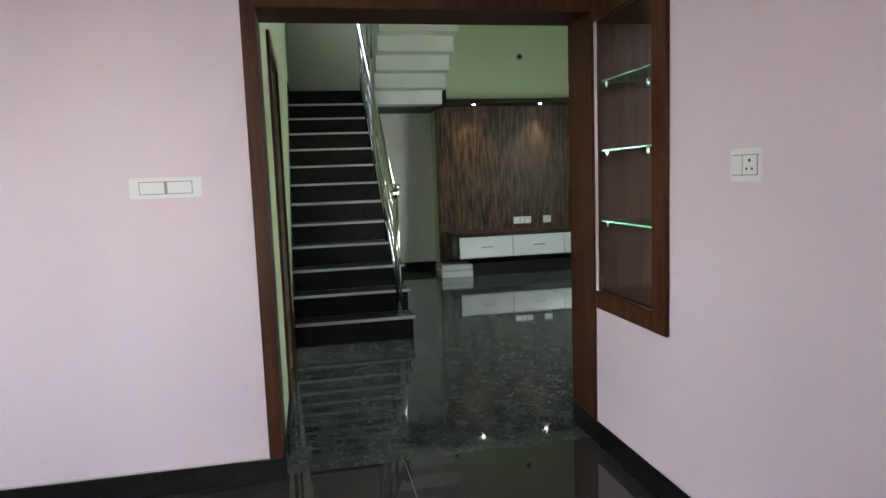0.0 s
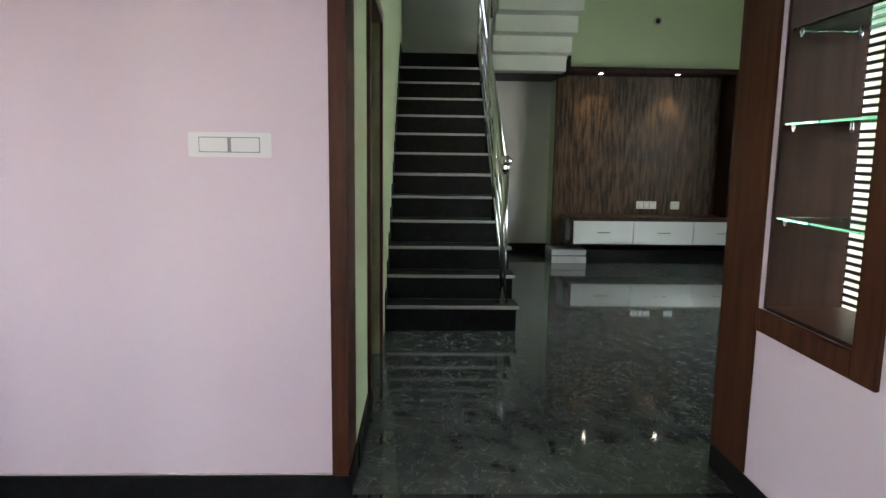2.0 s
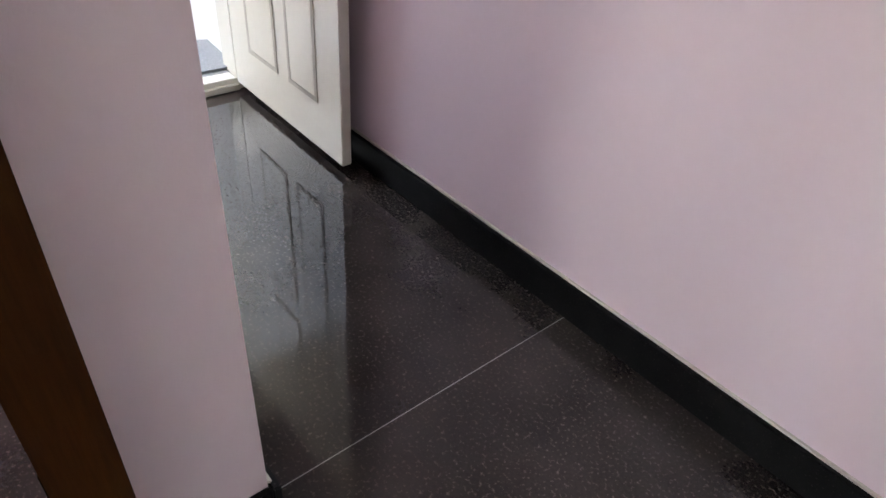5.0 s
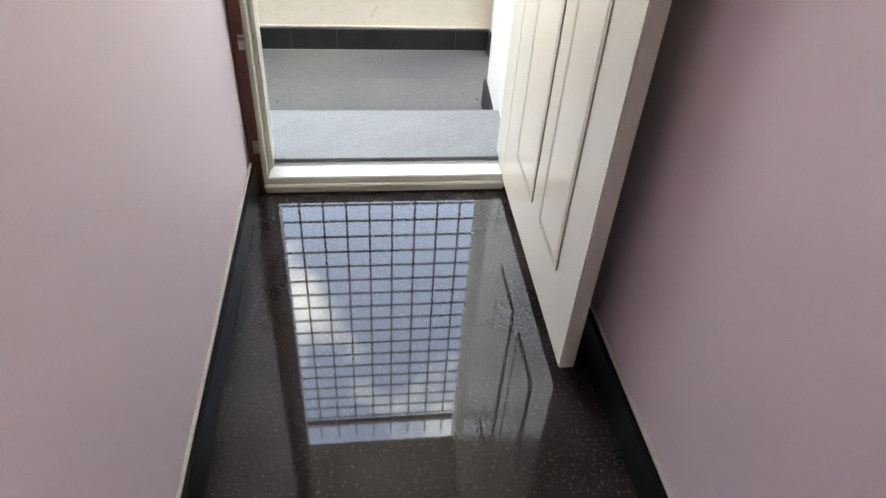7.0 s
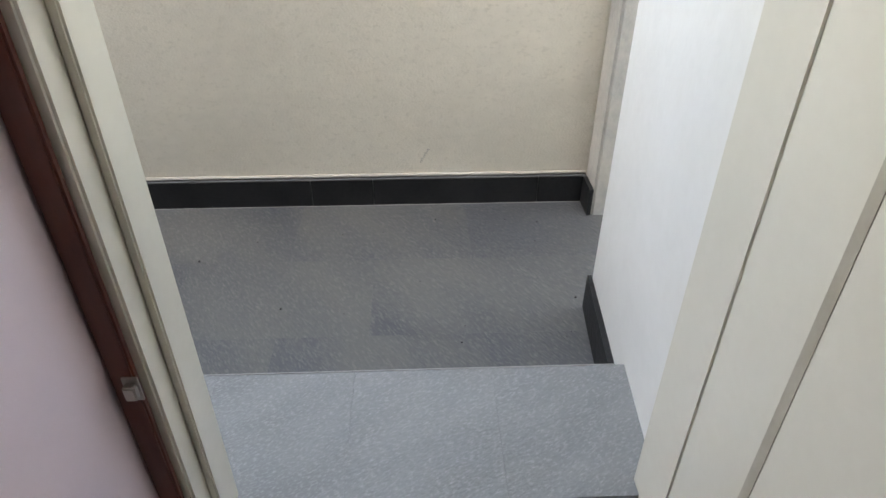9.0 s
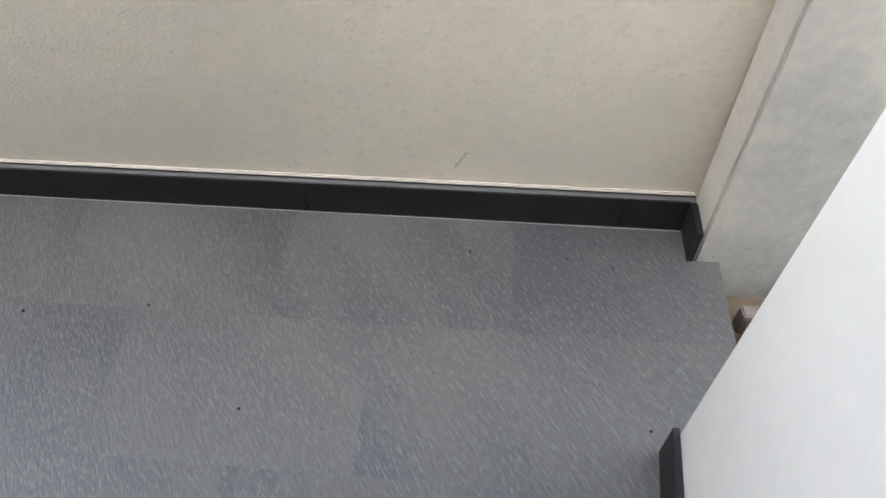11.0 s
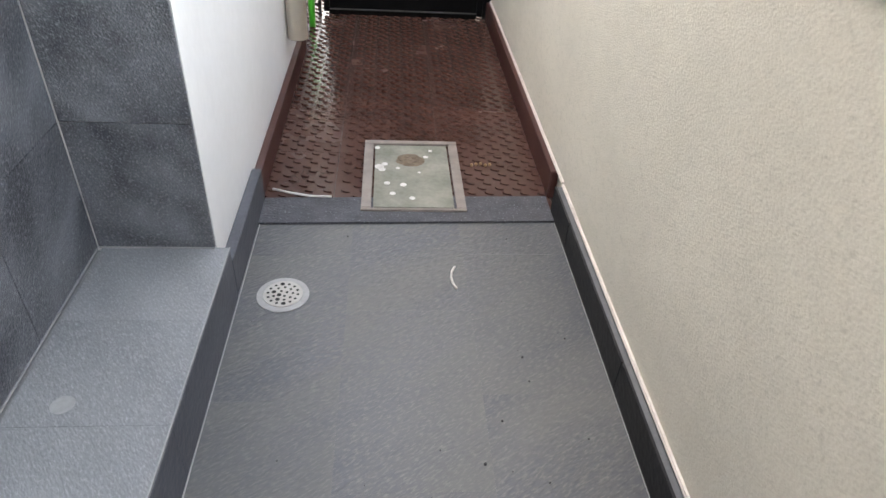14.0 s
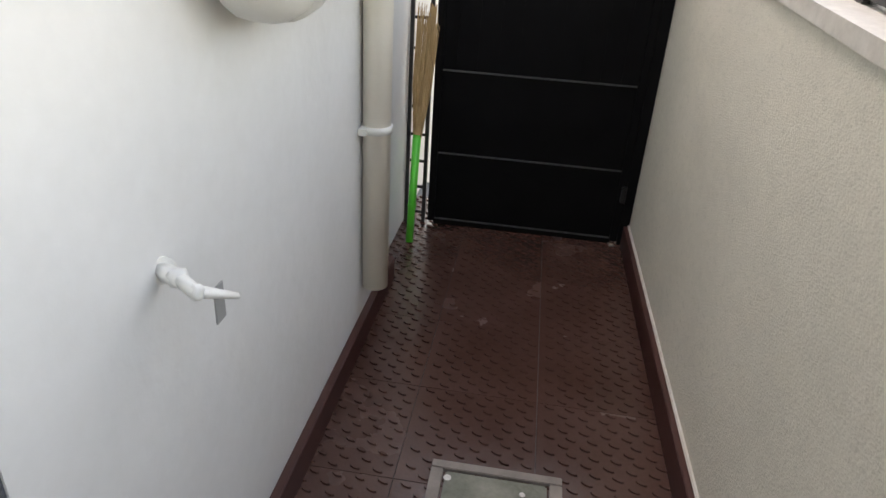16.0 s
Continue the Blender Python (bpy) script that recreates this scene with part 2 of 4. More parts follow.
M_DARK = mat("dark_void", (0.01, 0.01, 0.01), None, 0.9)
M_SOIL = mat("rubble_soil", (0.10, 0.074, 0.05), (0.18, 0.14, 0.095), 0.95, scale=8, fine=70, bump=0.8, bump_scale=30)
M_LEAF = mat("dry_leaf", (0.25, 0.15, 0.07), (0.32, 0.22, 0.12), 0.8)
M_TREE = mat("tree_leaves", (0.03, 0.07, 0.02), (0.06, 0.11, 0.035), 0.6, scale=9)
M_BARK = mat("bark", (0.10, 0.075, 0.055), None, 0.9, scale=12, bump=0.5)
M_GROUND = mat("bare_ground", (0.22, 0.18, 0.13), (0.16, 0.135, 0.1), 0.95, scale=2)
M_LAMP = mat("spot_lens", (0.9, 0.9, 0.85), None, 0.3, emit=(1.0, 0.9, 0.7, 12.0))
M_TAPE = mat("chalk_white_tape", (0.66, 0.64, 0.60), (0.42, 0.40, 0.36), 0.8, scale=45)
M_BRASS = mat("dull_steel_latch", (0.45, 0.42, 0.38), None, 0.35, metal=0.9)
M_GATE_EDGE = mat("worn_grey_edge", (0.07, 0.07, 0.073), (0.02, 0.02, 0.02), 0.6, scale=30)
# grey standing in for shade in the rocker gaps; also colours the hanging tag
M_GAP_SHADE_TAG = mat("gap_shade_and_tag_grey", (0.3, 0.3, 0.29), None, 0.6)
M_SCUFF = mat("grey_scuff", (0.40, 0.385, 0.335), (0.5, 0.48, 0.41), 0.9, scale=60)
# pier plaster: its shade is put into the grey, besides real stains
M_PIER = mat("shade_grey_stained_plaster", (0.50, 0.485, 0.44), (0.33, 0.335, 0.325), 0.8, scale=3.0, fine=40, spread=0.35, bump=0.25, bump_scale=60)
M_PUTTY = mat("white_putty_line", (0.62, 0.585, 0.53), (0.50, 0.47, 0.42), 0.85, scale=25)


# ---- mesh helpers ----
def box(bm, x0, x1, y0, y1, z0, z1, bevel=0.0):
    x0, x1, y0, y1, z0, z1 = min(x0, x1), max(x0, x1), min(y0, y1), max(y0, y1), min(z0, z1), max(z0, z1)
    m = Matrix.Translation(((x0 + x1) / 2, (y0 + y1) / 2, (z0 + z1) / 2)) @ Matrix.Diagonal((x1 - x0, y1 - y0, z1 - z0, 1))
    r = bmesh.ops.create_cube(bm, size=1.0, matrix=m)
    if bevel:
        es = list({e for v in r["verts"] for e in v.link_edges})
        bmesh.ops.bevel(bm, geom=es, offset=bevel, segments=2, affect="EDGES")
    return bm


def bx(*a, bevel=0.0):
    return box(bmesh.new(), *a, bevel=bevel)


def rod(bm, a, b, r, seg=12, r2=None, caps=True):
    a, b = Vector(a), Vector(b)
    d = b - a
    q = d.to_track_quat("Z", "Y").to_matrix().to_4x4()
    m = Matrix.Translation((a + b) / 2) @ q
    bmesh.ops.create_cone(bm, cap_ends=caps, segments=seg, radius1=r, radius2=r if r2 is None else r2, depth=d.length, matrix=m)
    return bm


def rd(*a, **k):
    return rod(bmesh.new(), *a, **k)


def ball(bm, c, r, seg=16):
    bmesh.ops.create_uvsphere(bm, u_segments=seg, v_segments=seg // 2 + 2, radius=r, matrix=Matrix.Translation(c))
    return bm


def prism(bm, pts, depth, axis="z", at=0.0):
    """An outline in the plane across axis, pushed depth along it."""
    def place(u, v, w):
        return {"z": (u, v, w), "y": (u, w, v), "x": (w, u, v)}[axis]
    lo = [bm.verts.new(place(u, v, at)) for u, v in pts]
    hi = [bm.verts.new(place(u, v, at + depth)) for u, v in pts]
    n = len(pts)
    bm.faces.new(lo[::-1])
    bm.faces.new(hi)
    for i in range(n):
        bm.faces.new((lo[i], lo[(i + 1) % n], hi[(i + 1) % n], hi[i]))
    bmesh.ops.recalc_face_normals(bm, faces=bm.faces)
    return bm


def mesh_of(name, bm, material, smooth=False):
    me = bpy.data.meshes.new(name)
    bm.to_mesh(me)
    bm.free()
    me.materials.append(material)
    if smooth:
        for p in me.polygons:
            p.use_smooth = True
    return me


def part(name, bm, material, parent=None, label="", smooth=False):
    ob = new(name, mesh_of(name, bm, material, smooth))
    if parent is not None:
        ob.parent = parent
    if label:
        tagged(ob, label)
    return ob


def thing(name, label, category, group="", kind=""):
    return tagged(new(name), label, category, group, kind)


def struct(name, bm, material, label, category="wall"):
    return tagged(part(name, bm, material), label, category, kind="structure")


def wall_y(bm, y0, y1, x0, x1, z0, z1, holes=()):
    """A wall along x with rectangular holes (xa, xb, za, zb), in ascending order, none overlapping."""
    x = x0
    for xa, xb, za, zb in sorted(holes):
        if xa > x:
            box(bm, x, xa, y0, y1, z0, z1)
        if za > z0:
            box(bm, xa, xb, y0, y1, z0, za)
        if zb < z1:
            box(bm, xa, xb, y0, y1, zb, z1)
        x = xb
    if x < x1:
        box(bm, x, x1, y0, y1, z0, z1)
    return bm


def wall_x(bm, x0, x1, y0, y1, z0, z1, holes=()):
    y = y0
    for ya, yb, za, zb in sorted(holes):
        if ya > y:
            box(bm, x0, x1, y, ya, z0, z1)
        if za > z0:
            box(bm, x0, x1, ya, yb, z0, za)
        if zb < z1:
            box(bm, x0, x1, ya, yb, zb, z1)
        y = yb
    if y < y1:
        box(bm, x0, x1, y, y1, z0, z1)
    return bm


# ---- plan, in metres ----
XR = 1.605      # foyer's wall with the niche
XL = -1.075     # foyer's wall with the teak door
YC = -0.878     # corridor's other wall
YB = -4.1       # wall behind the walker
XD = -2.84      # inner face of the exit door's frame
XE = -2.905     # outer face of the house wall
TH = 0.27       # wall between foyer and hall
CEIL = 2.9
HALL_TOP = 5.6
YH = 6.4        # far wall of the hall
XH = 4.75       # hall's wall with the added window
ZP = -0.115     # floor of the passage outside
ZS = 0.064      # step outside the door
XC = -4.296     # face of the compound wall
YG = -5.0      # gate
SK = 0.105      # skirting height

# ---- the setting: floors ----
floor_foyer = struct("floor", bx(-2.86, XR + 0.02, YB, 0.04, -0.25, -0.0012), M_GROUT, "pale joint bed under the polished granite floor", "floor")
floor_hall = struct("floor", bx(-0.2, XH, 0.04, YH, -0.25, -0.012), M_GROUT_D, "dark joint bed under the hall's polished granite", "floor")

# ---- the setting: walls ----
wall_switch = struct("wall_north", wall_y(bmesh.new(), 0.0, TH, XD, XR + 0.0, 0.0, CEIL, [(0.0, XR, 0.0, 2.18)]), M_PINK, "lilac painted wall with a wide wood-lined opening")
wall_hall_back = struct("wall_hall_south", bx(XR + 0.0, XH, 0.0, TH, 0.0, HALL_TOP), M_GREEN, "pale green painted hall wall")
wall_over = struct("wall_hall_over", bx(-0.2, XR, TH + 0.003, TH + 0.12, 2.18, HALL_TOP), M_GREEN, "pale green painted wall above the opening")
wall_niche = struct("wall_east", wall_x(bmesh.new(), XR, XR + 0.33, YB, 0.0, 0.0, CEIL, [(-0.578, -0.024, 0.77, 2.055)]), M_PINK, "lilac painted wall with a shelved display niche")
wall_teak = struct("wall_west", wall_x(bmesh.new(), XL - 0.2, XL, YB, YC - 0.003, 0.0, CEIL, [(-1.98, -1.075, 0.0, 2.12)]), M_PINK, "lilac painted wall with a teak door")
wall_corr = struct("wall_corridor", bx(XD, XL - 0.0, YC - 0.2, YC, 0.0, CEIL), M_PINK, "lilac painted corridor wall")
wall_back = struct("wall_south", wall_y(bmesh.new(), YB - 0.2, YB, XL - 0.2, XR + 0.33, 0.0, CEIL, [(-0.98, 0.08, 1.0, 2.2)]), M_PINK, "lilac painted wall with an added window")
wall_room = struct("wall_side_room", bx(-2.4, -2.35, YB, YC - 0.2, 0.0, CEIL), M_PINK, "painted wall of the dim side room")
wall_exit = struct("wall_exit", wall_x(bmesh.new(), XE, XD, -2.42, 0.27, ZP, 3.05, [(-0.878, -0.04, ZP, 2.12)]), M_WHITE_EXT, "white painted house wall round the exit door")
ceil_foyer = struct("ceiling", bx(-2.84, XR + 0.33, YB - 0.2, 0.0, CEIL, CEIL + 0.15), M_CEIL, "plain white ceiling", "ceiling")
ceil_hall = struct("ceiling", bx(-0.2, XH + 0.2, 0.0, YH + 0.2, HALL_TOP, HALL_TOP + 0.15), M_CEIL, "plain white high ceiling over the stairs", "ceiling")
wall_hall_w = struct("wall_hall_west", wall_x(bmesh.new(), -0.19, 0.06, TH + 0.003, YH, 0.0, HALL_TOP, [(0.95, 1.85, 0.0, 2.14)]), M_GREEN, "pale green wall beside the stairs")
wall_hall_n = struct("wall_hall_north", wall_y(bmesh.new(), YH, YH + 0.2, -0.19, XH, 0.0, HALL_TOP, [(0.62, 1.28, 3.75, 4.95)]), M_GREY_WALL, "warm white wall behind the stair landing")
wall_tv = struct("wall_television", bx(2.02, XH, 6.0, YH - 0.003, 0.0, HALL_TOP), M_GREEN, "pale green wall above the television panel")
wall_hall_e = struct("wall_hall_east", wall_x(bmesh.new(), XH, XH + 0.2, 0.0, YH, 0.0, HALL_TOP, [(1.6, 3.2, 1.0, 2.3)]), M_GREEN, "pale green hall wall with an added window")

# ---- the setting: outside ----
ground = struct("ground", bx(-60, 60, -60, 60, -0.75, -0.6), M_GROUND, "bare earth ground round the house", "ground")
passage_bed = struct("pavement", bx(XC, XE, YG - 0.6, 0.19, -0.6, ZP - 0.012), M_GROUT_D, "grey joint bed under the passage tiles", "pavement")
compound = struct("wall_compound", prism(bmesh.new(), [(-6.0, -0.6), (2.6, -0.6), (2.6, 0.86), (-0.9, 0.86), (-3.1, 1.115), (-6.0, 1.34)], 0.2, "x", XC - 0.2), M_CREAM, "cream textured compound wall with a dark skirting")
coping = struct("trim", prism(bmesh.new(), [(-6.0, 1.343), (-3.1, 1.118), (-0.9, 0.863), (2.6, 0.863), (2.6, 0.90), (-0.9, 0.90), (-3.1, 1.155), (-6.0, 1.38)], 0.232, "x", XC - 0.22), M_PUTTY, "white plaster coping on the compound wall", "coping")
pilaster = struct("wall_pilaster", bx(XC + 0.003, XC + 0.13, 0.128, 0.42, -0.3, 0.855, bevel=0.008), M_PIER, "plastered pier on the compound wall, greyed for shade and stains")
wall_white = struct("wall_side", bx(-3.222, XE - 0.0, -4.4, -2.428, -0.6, 3.05), M_WHITE_EXT, "white painted house wall along the passage")
wall_return = struct("wall_return", prism(bmesh.new(), [(XE - 0.003, -0.05), (XE - 0.003, 0.2), (-3.66, 0.2), (-3.66, 0.005)], 3.65, "z", -0.6), M_WHITE_EXT, "white painted wall end beside the exit door")
wall_gate_end = struct("wall_gate_end", bx(-3.165, XE, YG - 0.9, -4.403, -0.6, 3.05), M_WHITE_EXT, "white painted wall set back beside the gate")
roof = struct("roof", bx(-3.22, 1.9, YG - 0.9, -0.003, 3.055, 3.2), M_CEIL, "flat concrete roof slab of the house", "roof")
# unseen wall and roof, added to keep sun and sky off pier and rubble
shade_wall_north = struct("wall_shade_north", bx(XE - 0.1, XD, 0.273, 6.6, -0.6, 3.05), M_WHITE_EXT, "unseen white wall added to shade the pier and rubble")
shade_roof_north = struct("roof", bx(-3.22, -0.2, 0.0, 6.6, 3.055, 3.2), M_CEIL, "unseen roof slab added to shade the pier and rubble", "roof")
soil = struct("ground_rubble", bx(XC, -2.9, 0.19, 2.6, -0.6, ZP - 0.14), M_SOIL, "loose rubble and soil beyond the tiled floor", "ground")
step_core = struct("step", bx(-3.249, XE, -2.42, -0.048, -0.3, ZS - 0.013), M_GROUT, "mortar core of the step outside the door", "step")


def skirting(name, bm, m, label):
    return struct(name, bm, m, label, "skirting")


skirting("baseboard", bx(-2.84, 0.075, -0.018, -0.002, 0.0, SK, bevel=0.003), M_BLACK_STONE, "black granite skirting along the lilac wall")
skirting("baseboard", bx(0.002, 0.072, 0.0, TH, 0.0, SK, bevel=0.003), M_BLACK_STONE, "black granite skirting returning into the opening")
skirting("baseboard", bx(XR - 0.018, XR - 0.002, YB, TH, 0.0, SK, bevel=0.003), M_BLACK_STONE, "black granite skirting along the niche wall")
skirting("baseboard", bx(-2.84, XL + 0.018, YC + 0.002, YC + 0.018, 0.0, SK, bevel=0.003), M_BLACK_STONE, "black granite skirting along the corridor")
skirting("baseboard", bx(XL + 0.002, XL + 0.018, -1.073, YC + 0.0, 0.0, SK, bevel=0.003), M_BLACK_STONE, "black granite skirting beside the teak door")
skirting("baseboard", bx(XL + 0.002, XL + 0.018, YB, -1.982, 0.0, SK, bevel=0.003), M_BLACK_STONE, "black granite skirting beyond the teak door")
skirting("baseboard", bx(0.062, 0.078, TH, 0.948, 0.0, SK), M_BLACK_STONE, "black granite skirting along the green wall")
skirting("baseboard", bx(1.05, 2.018, YH - 0.018, YH - 0.002, 0.0, 0.13), M_BLACK_STONE, "black granite skirting under the stairs")
skirting("baseboard", bx(2.0, 2.018, 5.98, YH - 0.02, 0.0, 0.13), M_BLACK_STONE, "black granite skirting at the wall's corner")
slate_skirt = skirting("baseboard", bx(XC + 0.002, XC + 0.026, -2.89, 0.126, ZP, -0.016), M_GROUT_D, "dark slate skirting tiles at the foot of the compound wall")
for ya, yb in ((0.112, -0.05), (-0.05, -0.64), (-0.64, -0.86), (-0.86, -1.46), (-1.46, -2.06), (-2.06, -2.66), (-2.66, -2.89)):
    part("skirting_tile", bx(XC + 0.0265, XC + 0.034, yb + 0.0008, ya - 0.0008, ZP, -0.011, bevel=0.0015), M_SLATE_DARK, slate_skirt)
skirting("baseboard", bx(XC + 0.034, XC + 0.132, 0.112, 0.126, ZP, -0.012), M_SLATE_DARK, "dark slate skirting round the pier")
skirting("baseboard", bx(XC + 0.002, XC + 0.03, YG, -2.975, ZP, -0.005, bevel=0.003), M_RED_SKIRT, "red-brown skirting along the compound wall")
skirting("baseboard", bx(-3.256, -3.224, -2.935, -2.43, ZP, 0.012, bevel=0.003), M_RISER, "dark slate skirting along the white wall")
skirting("baseboard", bx(-3.25, -3.224, -4.4, -2.94, ZP, -0.01, bevel=0.003), M_RED_SKIRT, "red-brown skirting along the white wall")
skirting("baseboard", prism(bmesh.new(), [(-3.262, -0.040), (-3.67, -0.008), (-3.67, 0.004), (-3.262, -0.022)], 0.115, "z", ZP), M_SLATE_DARK, "dark slate skirting at the white wall end")
skirting("trim", bx(XC + 0.001, XC + 0.012, -2.89, 0.12, -0.011, -0.002, bevel=0.003), M_PUTTY, "uneven pale plaster line above the skirting")
skirting("trim", bx(XC + 0.001, XC + 0.012, YG, -2.89, -0.006, 0.003, bevel=0.003), M_PUTTY, "uneven pale plaster line above the red skirting")
skirting("trim", bx(-2.84, 0.0, -0.008, -0.001, SK + 0.001, SK + 0.007), M_PUTTY, "thin pale putty line above the black skirting")
skirting("trim", bx(-2.84, XL, YC + 0.001, YC + 0.008, SK + 0.001, SK + 0.007), M_PUTTY, "thin pale putty line above the corridor skirting")
skirting("kerb", prism(bmesh.new(), [(XC + 0.036, -2.975), (-3.226, -2.938), (-3.226, -2.785), (XC + 0.036, -2.815)], 0.15, "z", ZP - 0.142), M_KERB, "rough dark granite strip across the passage")

struct("trim", bx(-3.2595, -3.2565, -2.42, -0.045, ZS - 0.002, ZS + 0.0015), M_GROUT, "thin pale edge line along the step nose", "trim")
struct("trim", bx(-3.2615, -3.2590, -2.79, -0.045, ZP - 0.001, ZP + 0.003), M_GROUT, "thin pale mortar line at the foot of the step", "trim")
struct("trim", bx(XC + 0.0345, XC + 0.0362, -2.85, 0.11, ZP - 0.001, ZP + 0.002), M_GROUT, "thin pale mortar line at the skirting foot", "trim")
struct("trim", bx(-3.22, XE - 0.014, -2.4162, -2.4135, ZS, ZS + 0.004), M_GROUT, "thin pale mortar line at the pier foot", "trim")
struct("trim", bx(XE - 0.0145, XE - 0.0115, -2.41, -0.885, ZS, ZS + 0.004), M_GROUT, "thin pale mortar line at the wall foot", "trim")
sunshade = struct("sunshade", bx(-3.50, XE - 0.002, -2.42, 0.1, 2.30, 2.38, bevel=0.006), M_WHITE_EXT, "white plastered sunshade slab over the exit door", "sunshade")

# ---- opening lined with walnut, and the display niche ----
lining = thing("opening_lining", "walnut veneered lining of the wide hall opening", "door frame", kind="structure")
part("jamb", bx(0.0, 0.062, -0.014, TH + 0.012, SK, 2.098, bevel=0.003), M_WOOD, lining)
part("jamb", bx(XR - 0.014, XR - 0.0, 0.0, TH + 0.012, SK, 2.098, bevel=0.003), M_WOOD, lining)
part("header", bx(0.0, XR, -0.014, TH + 0.012, 2.098, 2.182, bevel=0.003), M_WOOD, lining)

niche = thing("display_niche", "walnut framed wall niche with three green-edged glass shelves", "niche")
ND = XR + 0.29
part("stile", bx(XR - 0.018, XR - 0.0, -0.672, -0.562, 0.69, 2.15, bevel=0.003), M_WOOD, niche)
part("bottom_rail", bx(XR - 0.018, XR - 0.0, -0.5615, -0.012, 0.69, 0.772, bevel=0.003), M_WOOD, niche)
part("top_rail", bx(XR - 0.018, XR - 0.0, -0.5615, -0.012, 2.05, 2.15, bevel=0.003), M_WOOD, niche)
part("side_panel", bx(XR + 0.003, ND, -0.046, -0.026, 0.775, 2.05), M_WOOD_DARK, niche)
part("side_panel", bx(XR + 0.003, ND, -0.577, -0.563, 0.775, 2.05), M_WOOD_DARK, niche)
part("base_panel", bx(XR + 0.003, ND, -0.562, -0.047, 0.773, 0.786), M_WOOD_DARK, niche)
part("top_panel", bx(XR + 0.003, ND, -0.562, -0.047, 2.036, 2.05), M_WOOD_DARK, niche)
pane = part("back_glass", bx(ND - 0.003, ND + 0.003, -0.562, -0.047, 0.787, 2.035), M_FROST, niche, "striped frosted glass back")
pane.visible_shadow = False
for i in range(42):
    z = 0.80 + i * 0.0295
    part("slat", bx(ND - 0.010, ND - 0.004, -0.561, -0.048, z, z + 0.013), M_SLAT, niche)
for z in (1.114, 1.448, 1.771):
    part("glass_shelf", bx(XR + 0.012, ND - 0.012, -0.561, -0.048, z - 0.004, z + 0.004, bevel=0.001), M_GLASS, niche)
    for x in (XR + 0.035, ND - 0.045):
        for y in (-0.060, -0.549):
            br = part("shelf_bracket", rd((x, y, z - 0.016), (x, y, z - 0.0045), 0.008, seg=10), M_CHROME, niche, "chrome stud")
            part("screw", rd((x, y, z - 0.026), (x, y, z - 0.017), 0.0045, seg=8), M_CHROME, br)
# ---- switches ----


def switch_board(cx, cz, w, h, mods, m, label, name="switch_board"):
    """A raised plate in its own xz plane, facing -y."""
    t = thing(name, label, "switch")
    part("plate", bx(-w / 2, w / 2, -0.012, -0.001, -h / 2, h / 2, bevel=0.004), M_PLASTIC, t)
    # raised grey sheet painted as the shade in the gaps round the rockers
    part("rocker_gap_shade", bx(min(q[0] for q in mods) - 0.003, max(q[1] for q in mods) + 0.003, -0.0135, -0.0122, min(q[2] for q in mods) - 0.003, max(q[3] for q in mods) + 0.003), M_GAP_SHADE_TAG, t)
    for x0, x1, z0, z1 in mods:
        part("rocker", bx(x0, x1, -0.0165, -0.0125, z0, z1, bevel=0.0018), M_PLASTIC, t)
    t.matrix_basis = m
    return t


switch_board(0, 0, 0.29, 0.087, [(-0.104, -0.006, -0.024, 0.024), (0.006, 0.104, -0.024, 0.024)], pose(-0.348, 0, 1.349), "white plastic double switch board on the lilac wall")
sock = switch_board(0, 0, 0.155, 0.105, [(-0.058, -0.012, -0.03, 0.03), (-0.008, 0.058, -0.03, 0.03)], pose(XR, -1.13, 1.355, 0, 0, -90), "white plastic power socket with a switch on the lilac wall", "power_socket")
for dx, dz, r in ((0.025, 0.014, 0.0055), (0.012, -0.012, 0.0045), (0.038, -0.012, 0.0045)):
    part("pin_hole", rd((dx, -0.0172, dz), (dx, -0.0166, dz), r, seg=10), M_DARK, sock)

# ---- stairs ----
R_, T_, Y1, SX0, SX1 = 0.19, 0.25, 2.42, 0.062, 1.05
stairs = thing("staircase", "black granite staircase with pale sawn nosings and a steel railing", "staircase", kind="structure")
for k in range(1, 13):
    y = Y1 + (k - 1) * T_
    part("riser", bx(SX0, SX1, y + 0.012, y + 0.03, (k - 1) * R_ + (0.0 if k == 1 else 0.001), k * R_ - 0.022), M_BLACK_STONE, stairs)
    tr = part("tread", bx(SX0, SX1 + 0.02, y, y + T_ + 0.011, k * R_ - 0.022, k * R_, bevel=0.002), M_BLACK_STONE, stairs)
    part("nosing", bx(SX0, SX1 + 0.02, y - 0.006, y + 0.016, k * R_ - 0.020, k * R_ + 0.002, bevel=0.002), M_EDGE_STONE, tr, "pale sawn granite edge")
core = bmesh.new()
prism(core, [(Y1 + 0.031, 0.0)] + [p for k in range(1, 13) for p in ((Y1 + (k - 1) * T_ + 0.031, k * R_ - 0.023), (Y1 + k * T_ + 0.031, k * R_ - 0.023))] + [(5.42, 2.2), (5.42, 2.05), (2.9, 0.0)], SX1 - SX0 - 0.01, "x", SX0 + 0.003)
part("waist", core, M_SOFFIT, stairs)
part("riser", bx(SX0, SX1, 5.432, 5.45, 12 * R_, 13 * R_ - 0.022), M_BLACK_STONE, stairs)
part("landing", bx(SX0, 2.05, 5.42, YH - 0.002, 13 * R_ - 0.2, 13 * R_ - 0.002), M_BLACK_STONE, stairs)
